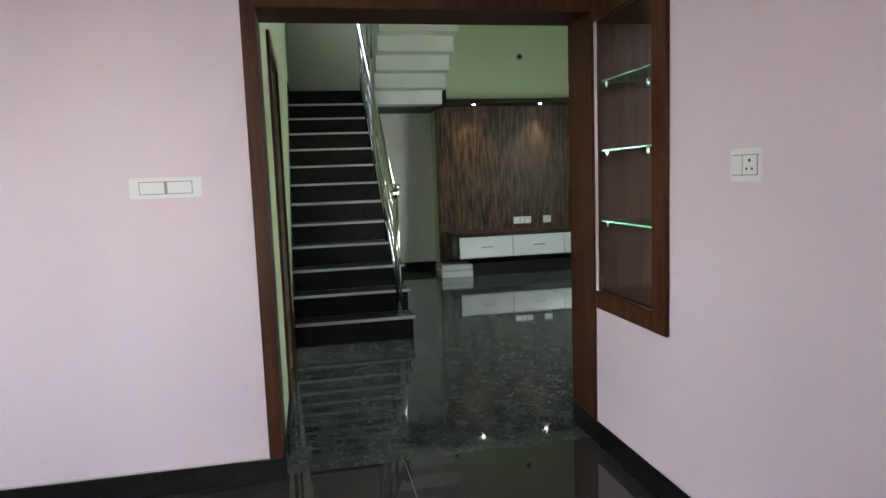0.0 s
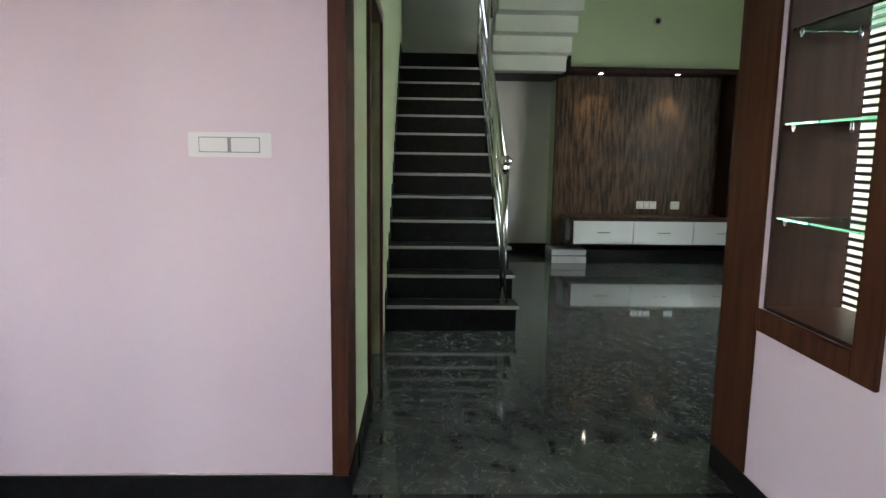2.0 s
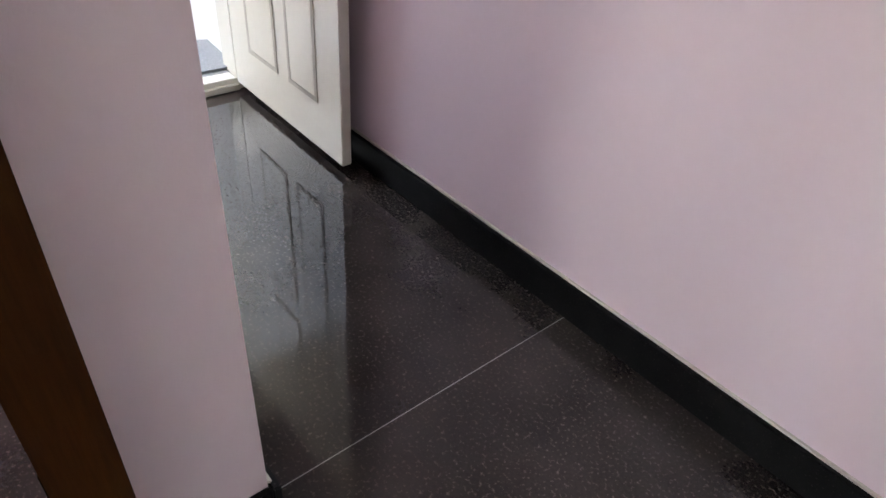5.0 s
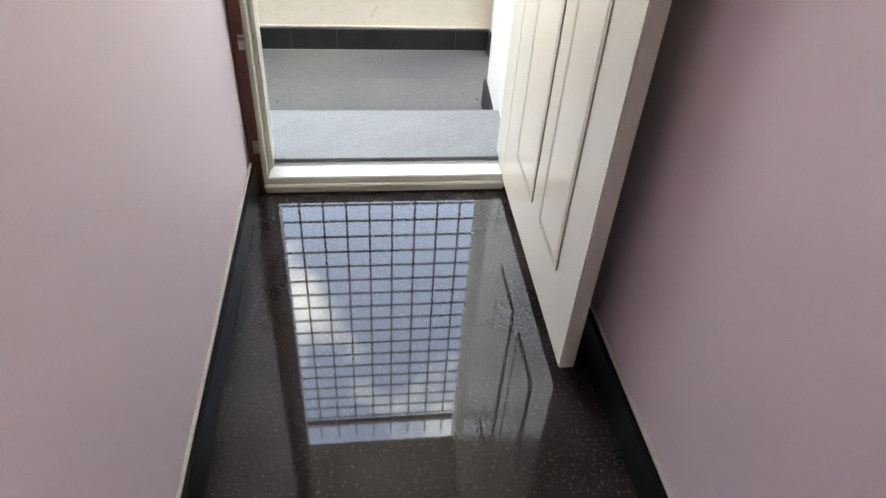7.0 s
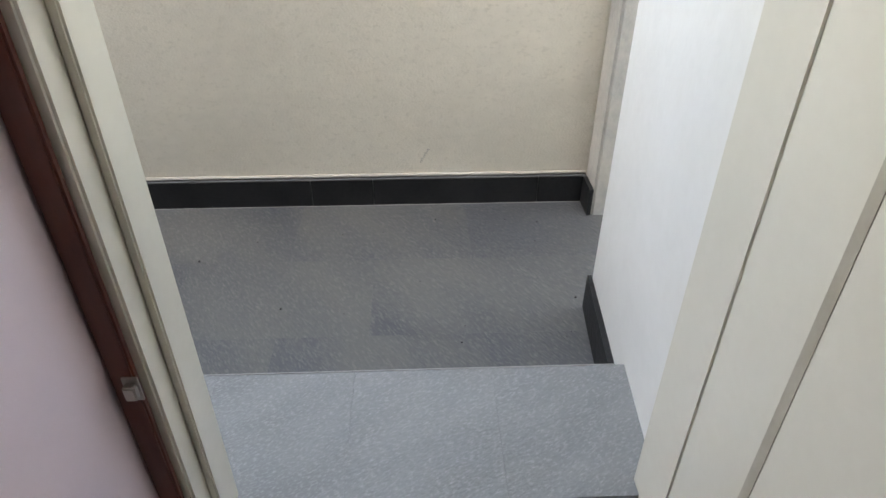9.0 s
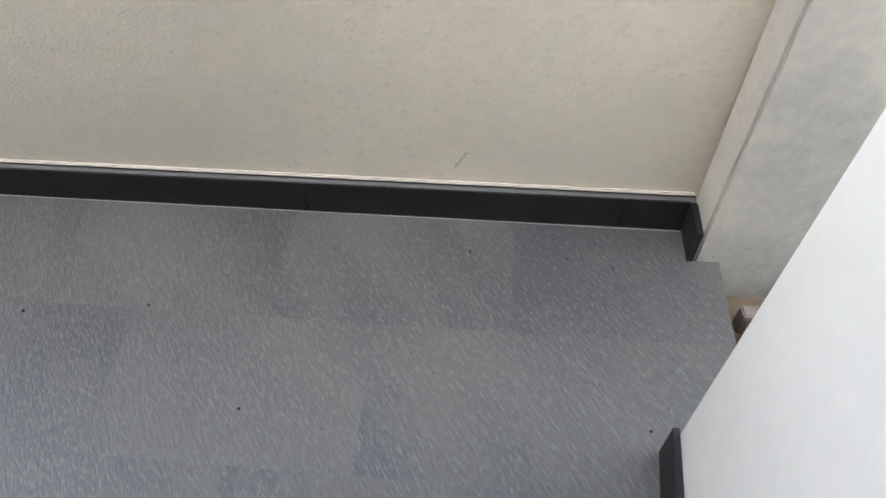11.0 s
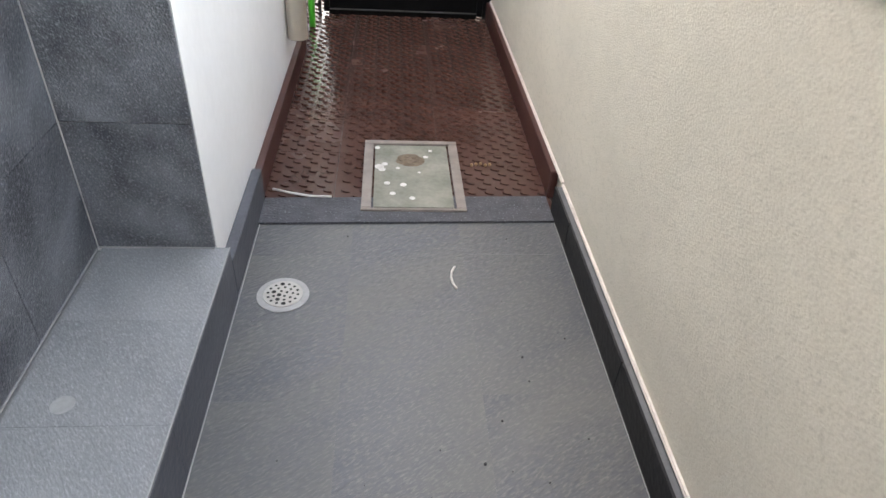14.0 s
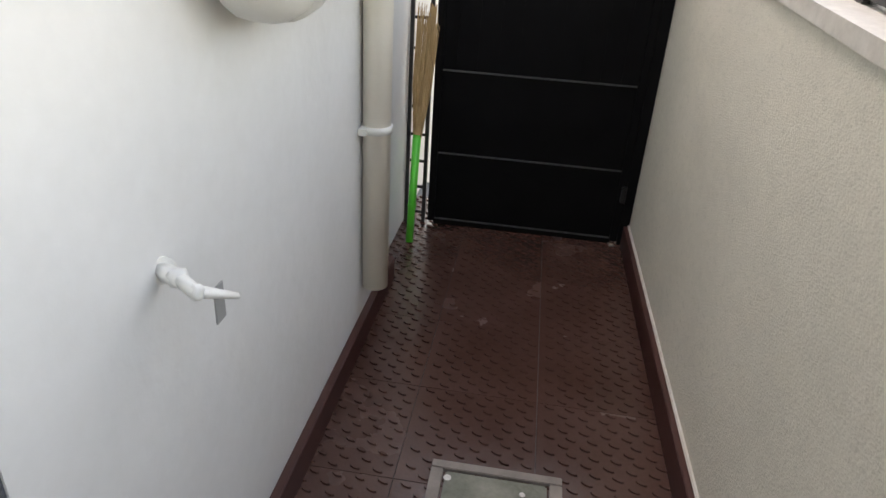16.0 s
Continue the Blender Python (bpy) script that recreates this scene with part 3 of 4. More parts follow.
part("wall_skirting", prism(bmesh.new(), [(Y1 - 0.03, 0.0), (Y1 - 0.03, 0.26)] + [p for k in range(1, 13) for p in ((Y1 + (k - 1) * T_ + 0.0, k * R_ + 0.1), (Y1 + k * T_, k * R_ + 0.1))] + [(5.42, 13 * R_ + 0.1), (YH - 0.003, 13 * R_ + 0.1), (YH - 0.003, 13 * R_), (5.42, 13 * R_)], 0.008, "x", 0.0615), M_BLACK_STONE, stairs)
part("landing_skirting", bx(0.072, 2.0, YH - 0.016, YH - 0.003, 13 * R_, 13 * R_ + 0.1), M_BLACK_STONE, stairs)
# upper flight, rising back over the hall, with its stepped underside
pts = []
for k in range(0, 11):
    y, z = 5.42 - k * T_, 13 * R_ - 0.21 + k * 0.166
    pts += [(y, z), (y - T_, z)]
top = [(5.42 - 11 * T_, 13 * R_ + 11 * 0.166), (5.42, 13 * R_)]
part("upper_flight", prism(bmesh.new(), pts + top, 0.86, "x", 1.08), M_SOFFIT, stairs, "pale painted stepped underside of the upper flight")
part("stringer", prism(bmesh.new(), [(5.42, 13 * R_ - 0.16), (5.42 - 11 * T_, 13 * R_ + 11 * 0.166 - 0.16), (5.42 - 11 * T_, 13 * R_ + 11 * 0.166 + 0.1), (5.42, 13 * R_ + 0.1)], 0.025, "x", 1.943), M_GREEN, stairs)

rail = thing("stair_railing", "polished stainless steel stair railing with a ball newel", "railing")
RX = 0.955
def zs(y):
    return R_ + (y - Y1) / T_ * R_
part("newel_post", rd((RX, 2.54, 0.192), (RX, 2.54, 1.235), 0.026, seg=16), M_STEEL, rail, smooth=True)
part("base_flange", rd((RX, 2.54, 0.1905), (RX, 2.54, 0.205), 0.045, seg=16), M_STEEL, rail)
part("newel_ball", ball(bmesh.new(), (RX, 2.54, 1.275), 0.047), M_STEEL, rail, smooth=True)
part("newel_cap", rd((RX, 2.54, 1.215), (RX, 2.54, 1.24), 0.036, seg=16), M_STEEL, rail)
part("handrail", rd((RX, 2.56, 1.16), (RX, 5.36, 1.16 + 2.8 / T_ * R_), 0.026, seg=16), M_STEEL, rail, smooth=True)
for d in (0.22, 0.40, 0.58, 0.76):
    part("mid_rail", rd((RX, 2.56, 1.16 - d), (RX, 5.36, 1.16 - d + 2.8 / T_ * R_), 0.010, seg=8), M_STEEL, rail, smooth=True)
for k in (1, 4, 7, 10, 12):
    y = Y1 + (k - 1) * T_ + 0.12
    if k > 1:
        part("baluster", rd((RX, y, k * R_), (RX, y, 1.16 + (y - 2.56) / T_ * R_), 0.019, seg=12), M_STEEL, rail, smooth=True)
part("upper_rail", rd((1.06, 5.36, 3.4), (1.06, 3.6, 3.4 + 1.76 / T_ * R_), 0.024, seg=12), M_STEEL, rail, smooth=True)
for j in range(5):
    y = 5.3 - j * 0.4
    part("baluster", rd((1.06, y, 13 * R_ + (5.42 - y) / T_ * R_ - 0.1), (1.06, y, 3.4 + (5.36 - y) / T_ * R_), 0.016, seg=10), M_STEEL, rail, smooth=True)

# ---- television wall ----
tvp = thing("panelling", "brown figured laminate wall panel with a dark pelmet", "wall panel")
part("panel", bx(2.0, 4.07, 5.9, 5.998, 0.17, 2.30, bevel=0.003), M_LAM, tvp)
part("pelmet", bx(1.99, 4.2, 5.52, 5.998, 2.303, 2.36, bevel=0.003), M_WOOD_DARK, tvp)
for x in (2.46, 3.39):
    sp = part("spot_ring", rd((x, 5.62, 2.296), (x, 5.62, 2.3025), 0.035, seg=16), M_CHROME, tvp)
    part("spot_lens", rd((x, 5.62, 2.2925), (x, 5.62, 2.2955), 0.024, seg=16), M_LAMP, sp)
    d = bpy.data.lights.new("spot", "SPOT")
    d.energy, d.spot_size, d.spot_blend, d.color, d.shadow_soft_size = 6.5, radians(75), 0.8, (1.0, 0.82, 0.5), 0.02
    o = new("spot_lamp", d)
    o.matrix_world = look((x, 5.66, 2.28), (x, 5.93, 1.3))
shelf = thing("side_shelf", "dark laminate shelf unit beside the television panel", "shelf")
part("side_board", bx(4.08, 4.11, 5.55, 5.998, 0.17, 2.30), M_WOOD_DARK, shelf)
part("side_board", bx(4.48, 4.51, 5.55, 5.998, 0.17, 2.30), M_WOOD_DARK, shelf)
part("back_board", bx(4.112, 4.478, 5.98, 5.998, 0.17, 2.30), M_LAM, shelf)
for z in (0.62, 1.03, 1.45, 1.86):
    part("shelf_board", bx(4.112, 4.478, 5.60, 5.978, z, z + 0.02), M_WOOD_DARK, shelf)

unit = thing("television_unit", "floating television unit with white gloss drawers", "cabinet")
part("carcass", prism(bmesh.new(), [(5.52, 0.24), (5.899, 0.24), (5.899, 0.56), (5.52, 0.56)], 2.3, "x", 2.16), M_LAM, unit)
part("side_wing", prism(bmesh.new(), [(5.60, 0.24), (5.899, 0.22), (5.899, 0.575), (5.56, 0.575), (5.53, 0.5), (5.53, 0.3)], 0.06, "x", 2.09), M_SLAT, unit)
part("top_board", bx(2.09, 4.46, 5.49, 5.899, 0.562, 0.585, bevel=0.003), M_LAM, unit)
for i in range(3):
    x = 2.182 + i * 0.742
    dr = part("drawer", bx(x, x + 0.736, 5.498, 5.518, 0.25, 0.532, bevel=0.003), M_WHITE_GLOSS, unit)
    h = bmesh.new()
    rod(h, (x + 0.30, 5.472, 0.395), (x + 0.44, 5.472, 0.395), 0.005, seg=8)
    rod(h, (x + 0.30, 5.472, 0.395), (x + 0.29, 5.498, 0.385), 0.005, seg=8)
    rod(h, (x + 0.44, 5.472, 0.395), (x + 0.45, 5.498, 0.405), 0.005, seg=8)
    part("handle", h, M_CHROME, dr, "chrome bow handle")
plinth = thing("granite_plinth", "low black granite plinth under the television panel", "plinth", kind="structure")
part("slab", bx(2.37, 4.5, 5.58, 5.999, 0.0, 0.165, bevel=0.003), M_BLACK_STONE, plinth)
part("pale_slab", bx(1.94, 2.368, 5.57, 5.999, 0.095, 0.165, bevel=0.004), M_EDGE_STONE, plinth)
part("pale_slab", bx(1.94, 2.368, 5.56, 5.999, 0.0, 0.085, bevel=0.004), M_EDGE_STONE, plinth)
switch_board(0, 0, 0.255, 0.095, [(-0.1, -0.04, -0.03, 0.03), (-0.03, 0.03, -0.03, 0.03), (0.04, 0.1, -0.03, 0.03)], pose(3.196, 5.899, 0.705), "white plastic switch board on the brown panel")
s2 = switch_board(0, 0, 0.115, 0.1, [(-0.035, 0.035, -0.03, 0.03)], pose(3.565, 5.899, 0.703), "white plastic power socket on the brown panel", "power_socket")
part("pin_hole", rd((0.0, -0.0172, 0.008), (0.0, -0.0166, 0.008), 0.007, seg=10), M_DARK, s2)
cable = thing("wall_cable_outlet", "small dark cable hole with a grey ring", "outlet")
part("ring", rd((3.24, 5.985, 2.985), (3.24, 5.999, 2.985), 0.05, seg=20), M_BRASS, cable)
part("hole", rd((3.24, 5.980, 2.985), (3.24, 5.9845, 2.985), 0.032, seg=16), M_DARK, cable)

# ---- hall door on the green wall ----
hd = thing("door_hall", "dark brown wooden hall door standing in its frame", "door", kind="structure")
part("jamb", bx(-0.1, 0.078, 0.872, 0.95, 0.0, 2.2, bevel=0.003), M_BROWN_STAIN, hd)
part("jamb", bx(-0.1, 0.078, 1.85, 1.93, 0.0, 2.2, bevel=0.003), M_BROWN_STAIN, hd)
part("head", bx(-0.1, 0.078, 0.952, 1.848, 2.12, 2.2, bevel=0.003), M_BROWN_STAIN, hd)
part("leaf", bx(-0.03, 0.01, 0.952, 1.848, 0.01, 2.118), M_BROWN_STAIN, hd)

# ---- windows with bars ----


def window(name, label, x0, x1, y, z0, z1, bars):
    w = thing(name, label, "window", kind="structure")
    for a in ((x0, x1, z0, z0 + 0.05), (x0, x1, z1 - 0.05, z1), (x0, x0 + 0.05, z0 + 0.051, z1 - 0.051), (x1 - 0.05, x1, z0 + 0.051, z1 - 0.051)):
        part("frame_bar", bx(a[0], a[1], y, y + 0.06, a[2], a[3]), M_DOOR_CREAM, w)
    g = part("pane", bx(x0 + 0.051, x1 - 0.051, y + 0.028, y + 0.032, z0 + 0.051, z1 - 0.051), M_CLEAR, w)
    g.visible_shadow = False
    return w


window("window_1", "tall landing window with a painted frame", 0.62, 1.28, 6.46, 3.75, 4.95, 0)
# the next two windows are unseen, added to go with the fill lamps
window("added_window_foyer", "plain unseen window added behind the foyer for light", -0.98, 0.08, -4.26, 1.0, 2.2, 0)
w3 = window("added_window_hall", "plain unseen window added in the hall for light", -0.8, 0.8, 0.0, 1.0, 2.3, 0)
w3.matrix_basis = pose(4.9, 2.4, 0, 0, 0, 90)

# ---- teak door of the side room ----
td = thing("door_side_room", "varnished teak panelled door in a teak frame, ajar", "door", kind="structure")
part("jamb", bx(XL - 0.12, XL + 0.02, -1.165, -1.075, 0.0, 2.12, bevel=0.004), M_TEAK, td)
part("jamb", bx(XL - 0.12, XL + 0.02, -1.98, -1.89, 0.0, 2.12, bevel=0.004), M_TEAK, td)
part("head", bx(XL - 0.12, XL + 0.02, -1.888, -1.167, 2.03, 2.12, bevel=0.004), M_TEAK, td)
part("sill", bx(XL - 0.12, XL + 0.02, -1.888, -1.167, 0.0, 0.03, bevel=0.004), M_TEAK, td)


def panel_door(name, w, h, t, panels, material, parent, raised=0.008, groove=None):
    """A leaf in its own xz plane from x = 0, with framed panels on both faces."""
    leaf = part(name, bx(0.0, w, -t / 2, t / 2, 0.0, h, bevel=0.003), material, parent)
    for x0, x1, z0, z1 in panels:
        for s in (-1, 1):
            y = s * t / 2
            # raised strips replace cut grooves; the exit door's carry groove shade as colour
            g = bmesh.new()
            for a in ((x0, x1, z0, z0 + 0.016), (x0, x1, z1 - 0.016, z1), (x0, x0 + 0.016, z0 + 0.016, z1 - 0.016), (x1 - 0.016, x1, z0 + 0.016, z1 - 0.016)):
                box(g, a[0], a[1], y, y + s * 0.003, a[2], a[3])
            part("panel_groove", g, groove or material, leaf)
            part("panel", bx(x0 + 0.016, x1 - 0.016, y, y + s * raised, z0 + 0.016, z1 - 0.016, bevel=0.002), material, leaf)
    return leaf


lf = panel_door("leaf", 0.72, 2.0, 0.036, [(0.09, 0.33, 0.14, 0.86), (0.39, 0.63, 0.14, 0.86), (0.09, 0.33, 1.0, 1.86), (0.39, 0.63, 1.0, 1.86)], M_TEAK, td, 0.01)
lf.matrix_basis = pose(XL - 0.125, -1.100, 0.032, 0, 0, 179)
part("hinge", bx(XL - 0.118, XL - 0.02, -1.169, -1.1655, 0.27, 0.37), M_GATE, td, "black door hinge")

# ---- exit door ----
DL, DR = -0.83, -0.086
xd = thing("door_exit", "cream painted panelled exit door standing open", "door", kind="structure")
for y0, y1 in ((YC + 0.002, DL), (DR, -0.042)):
    part("jamb", bx(XE - 0.06, XD - 0.0, y0, y1, 0.0, 2.118, bevel=0.004), M_DOOR_CREAM, xd)
part("jamb_trim", bx(XD + 0.001, XD + 0.014, YC + 0.003, DL - 0.012, 0.0, 2.118, bevel=0.003), M_BROWN_STAIN, xd, "brown stained inner face of the frame")
part("stop_bead", bx(XE - 0.055, XD - 0.045, DL + 0.0005, DL + 0.014, 0.052, 2.06, bevel=0.003), M_DOOR_CREAM, xd)
part("head", bx(XE - 0.06, XD - 0.0, DL + 0.002, DR - 0.002, 2.05, 2.118, bevel=0.004), M_DOOR_CREAM, xd)
part("threshold", bx(-2.925, XD + 0.004, DL + 0.002, DR - 0.002, -0.1, 0.05, bevel=0.003), M_DOOR_CREAM, xd)
part("threshold_lip", bx(XD + 0.0045, XD + 0.020, DL - 0.008, DR + 0.002, 0.003, 0.030, bevel=0.003), M_DOOR_CREAM, xd)
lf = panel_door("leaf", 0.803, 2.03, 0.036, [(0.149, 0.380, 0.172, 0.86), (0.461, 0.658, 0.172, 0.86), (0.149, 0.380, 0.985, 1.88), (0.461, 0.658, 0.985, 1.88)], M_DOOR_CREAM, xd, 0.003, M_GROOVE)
lf.matrix_basis = pose(XD + 0.003, DR + 0.017, 0.032, 0, 0, -1.2)
for z in (0.165, 0.485):
    k = part("latch_plate", bx(XD + 0.014, XD + 0.017, -0.858, -0.838, z - 0.02, z + 0.02), M_BRASS, xd, "dull steel latch keeper")
    part("keeper", bx(XD + 0.017, XD + 0.028, -0.856, -0.840, z - 0.012, z + 0.012, bevel=0.002), M_BRASS, k)

# ---- passage: gate, pipes, broom, cover, drain ----
gate = thing("gate", "black painted sheet steel gate with pressed ribs", "gate")
GX0, GX1 = -4.245, -3.292
part("sheet", bx(GX0 + 0.03, GX1 - 0.03, YG - 0.012, YG - 0.006, ZP + 0.004, 1.7), M_GATE, gate)
for x in (GX0, GX1 - 0.035):
    part("stile", bx(x, x + 0.035, YG - 0.03, YG + 0.01, ZP + 0.02, 1.7, bevel=0.003), M_GATE, gate)
for z in (ZP + 0.03, 0.264, 0.662, 1.2, 1.665):
    part("cross_rail", bx(GX0 + 0.036, GX1 - 0.036, YG - 0.006, YG + 0.004, z, z + 0.008, bevel=0.002), M_GATE_EDGE, gate)
for i in range(9):
    x = GX0 + 0.1 + i * 0.094
    part("rib", bx(x, x + 0.012, YG - 0.006, YG - 0.001, 0.675, 1.66, bevel=0.002), M_GATE, gate)
part("hinge_post", bx(XC + 0.003, GX0 - 0.002, YG - 0.03, YG + 0.012, ZP, 1.72, bevel=0.003), M_GATE, gate)
# board hidden behind the sheet, added to block light under the gate
part("bottom_rail", bx(GX0 + 0.036, GX1 - 0.036, YG - 0.03, YG - 0.013, ZP - 0.012, ZP + 0.06), M_GATE, gate)
part("hinge_pin", rd((GX0 + 0.01, YG + 0.022, 0.12), (GX0 + 0.01, YG + 0.022, 0.2), 0.013, seg=10), M_GATE_BAR, gate)
part("hinge_pin", rd((GX0 + 0.01, YG + 0.022, 1.1), (GX0 + 0.01, YG + 0.022, 1.18), 0.013, seg=10), M_GATE_BAR, gate)
grille = thing("gate_grille", "narrow black steel grille beside the gate", "grille")
for x in (-3.178, -3.268):
    part("upright", bx(x - 0.009, x + 0.009, YG - 0.02, YG + 0.0, ZP + 0.0, 1.6), M_GATE_BAR, grille)
for i in range(12):
    z = ZP + 0.05 + i * 0.135
    part("bar", bx(-3.258, -3.188, YG - 0.016, YG - 0.006, z, z + 0.013), M_GATE_BAR, grille)
part("lane_beyond", bx(-4.3, -3.1, YG - 3.2, YG - 0.62, ZP - 0.3, ZP - 0.2), M_CONCRETE, tagged(new("lane"), "pale cement lane beyond the gate", "lane", kind="structure"))

pipe = thing("drain_pipe", "ivory plastic drain pipe clamped to the white wall", "pipe")
PX, PY = -3.272, -3.955
part("tube", rd((PX, PY, 0.105), (PX, PY, 3.0), 0.045, seg=24), M_PVC, pipe, smooth=True)
part("open_end", rd((PX, PY, 0.101), (PX, PY, 0.1045), 0.039, seg=20), M_DARK, pipe)
for z in (0.68, 1.8):
    cl_ = part("clamp", rd((PX, PY, z - 0.012), (PX, PY, z + 0.012), 0.0505, seg=24), M_PVC_W, pipe, smooth=True)
    part("clamp_ear", bx(PX + 0.02, PX + 0.045, PY + 0.03, PY + 0.065, z - 0.01, z + 0.01), M_PVC_W, cl_)

el = thing("elbow_pipe", "white painted thick waste pipe with an elbow", "pipe")
path = [(-3.3, -2.94, 2.2), (-3.3, -2.94, 1.34), (-3.3, -2.948, 1.275), (-3.3, -2.975, 1.222), (-3.3, -3.02, 1.192), (-3.3, -3.08, 1.182), (-3.3, -3.4, 1.207), (-3.285, -4.4, 1.285)]
cu = bpy.data.curves.new("elbow", "CURVE")
cu.dimensions, cu.bevel_depth, cu.bevel_resolution = "3D", 0.07, 6
spn = cu.splines.new("POLY")
spn.points.add(len(path) - 1)
for q, c in zip(spn.points, path):
    q.co = (*c, 1)
tmp = bpy.data.objects.new("tmp", cu)
scene.collection.objects.link(tmp)
me = bpy.data.meshes.new_from_object(tmp.evaluated_get(bpy.context.evaluated_depsgraph_get()))
bpy.data.objects.remove(tmp)
me.materials.clear()
me.materials.append(M_PVC_W)
for p in me.polygons:
    p.use_smooth = True
    p.material_index = 0
eo = new("bend", me)
eo.parent = el
part("socket_collar", rd((-3.3, -3.12, 1.185), (-3.3, -3.175, 1.1895), 0.077, seg=24), M_PVC_W, el, smooth=True)

tap = thing("pipe_stub", "paint-smeared pipe stub with a hanging tag on the white wall", "pipe stub")
b = bmesh.new()
rod(b, (-3.222, -2.775, 0.787), (-3.262, -2.752, 0.792), 0.015, seg=12, r2=0.0135)
rod(b, (-3.258, -2.755, 0.792), (-3.305, -2.728, 0.787), 0.0125, seg=12, r2=0.0115)
rod(b, (-3.302, -2.73, 0.787), (-3.345, -2.775, 0.760), 0.0095, seg=10, r2=0.004)
ball(b, (-3.262, -2.752, 0.792), 0.0165, 10)
ball(b, (-3.303, -2.729, 0.787), 0.0125, 10)
for v in b.verts:
    v.co += Vector((0.0014 * math.sin(v.co.z * 900), 0.0018 * math.sin(v.co.x * 700), 0.0018 * math.sin(v.co.y * 800)))
part("stub", b, M_PVC_W, tap, smooth=True)
part("wall_rose", rd((-3.2225, -2.776, 0.787), (-3.228, -2.773, 0.788), 0.022, seg=14), M_PVC_W, tap)
part("tag", bx(-3.314, -3.311, -2.788, -2.758, 0.712, 0.776, bevel=0.001), M_GAP_SHADE_TAG, tap, "grey hanging tag")

broom = thing("broom", "straw broom with a bright green plastic handle leaning head-up", "broom")
part("handle", rd((-3.245, -4.76, ZP + 0.001), (-3.238, -4.90, 0.385), 0.0175, seg=14, r2=0.020), M_LIME, broom, smooth=True)
part("grip_ring", rd((-3.2427, -4.806, 0.05), (-3.2425, -4.81, 0.065), 0.0205, seg=14), M_LIME, broom)
bm = bmesh.new()
rnd = random.Random(4)
for i in range(90):
    a, r0, r1 = rnd.random() * 6.283, 0.018 * rnd.random() ** 0.5, 0.05 * rnd.random() ** 0.5
    base = Vector((-3.239 + r0 * math.cos(a), -4.895 + r0 * math.sin(a) * 0.6, 0.36))
    tip = Vector((-3.262 + r1 * math.cos(a), -4.945 + r1 * math.sin(a) * 0.35, 0.84 + 0.12 * rnd.random()))
    mid = base.lerp(tip, 0.5) + Vector((0.012 * math.cos(a), 0.005 * math.sin(a), 0))
    rod(bm, base, mid, 0.0035, seg=4, caps=False)
    rod(bm, mid, tip, 0.0035, seg=4, r2=0.0015, caps=False)
part("bristles", bm, M_STRAW, broom)
part("binding", rd((-3.2385, -4.898, 0.38), (-3.24, -4.905, 0.42), 0.0215, seg=14), M_STRAW, broom)

cover = thing("inspection_cover", "stained cement inspection cover in an iron frame", "manhole cover")
CX0, CX1, CY0, CY1 = -3.959, -3.590, -3.372, -2.862
for a in ((CX0, CX1, CY0, CY0 + 0.03), (CX0, CX1, CY1 - 0.012, CY1), (CX0, CX0 + 0.035, CY0 + 0.031, CY1 - 0.013), (CX1 - 0.035, CX1, CY0 + 0.031, CY1 - 0.013)):
    part("frame_angle", bx(*a, ZP - 0.05, ZP + 0.016, bevel=0.002), M_IRON, cover)
part("slab", bx(CX0 + 0.042, CX1 - 0.042, CY0 + 0.035, CY1 - 0.016, ZP - 0.05, ZP + 0.013, bevel=0.004), M_CONCRETE, cover)
b = bmesh.new()
ball(b, (0, 0, 0), 1.0, 14)
for v in b.verts:
    k = 0.75 + 0.5 * rnd.random()
    v.co = (-3.768 + 0.05 * k * v.co.x, -3.212 + 0.04 * k * v.co.y, ZP + 0.0135 + 0.011 * k * max(v.co.z, -0.05))
part("dirt_lump", b, M_SOIL, cover, "crumbled dry mud")
for x, y, r in ((-3.66, -3.14, 0.014), (-3.65, -3.16, 0.018), (-3.67, -3.18, 0.012), (-3.68, -3.04, 0.011), (-3.74, -3.03, 0.012), (-3.70, -2.97, 0.011), (-3.77, -2.94, 0.011), (-3.83, -3.24, 0.01), (-3.64, -3.31, 0.011), (-3.85, -3.29, 0.008), (-3.72, -3.15, 0.008), (-3.80, -3.12, 0.006)):
    part("paint_spot", rd((x, y, ZP + 0.0132), (x, y, ZP + 0.0142), r, seg=12), M_TAPE, cover)

drain = thing("floor_drain", "round perforated steel floor drain set in mortar", "drain")
DX, DY = -3.383, -2.43
part("mortar_ring", rd((DX, DY, ZP - 0.02), (DX, DY, ZP + 0.003), 0.075, seg=32), M_GROUT, drain)
part("grate", rd((DX, DY, ZP - 0.02), (DX, DY, ZP + 0.006), 0.056, seg=32), M_DRAIN, drain)
for ring, n in ((0.012, 4), (0.028, 9), (0.043, 14)):
    for i in range(n):
        a = i / n * 6.283 + ring * 40
        part("hole", rd((DX + ring * math.cos(a), DY + ring * math.sin(a), ZP + 0.0062), (DX + ring * math.cos(a), DY + ring * math.sin(a), ZP + 0.0066), 0.0043 if i % 7 else 0.0068, seg=8), M_DARK, drain)

# litter
def strip(name, label, pts, w, h, m, cat):
    b = bmesh.new()
    for a, c in zip(pts, pts[1:]):
        rod(b, a, c, w, seg=6)
    return tagged(part(name, b, m), label, cat)


strip("chalky_strip", "curled white plastic strip lying on the slate floor", [(-3.891, -2.455, ZP + 0.005), (-3.881, -2.48, ZP + 0.005), (-3.878, -2.507, ZP + 0.006), (-3.882, -2.535, ZP + 0.006), (-3.893, -2.56, ZP + 0.005)], 0.004, 0, M_TAPE, "litter")
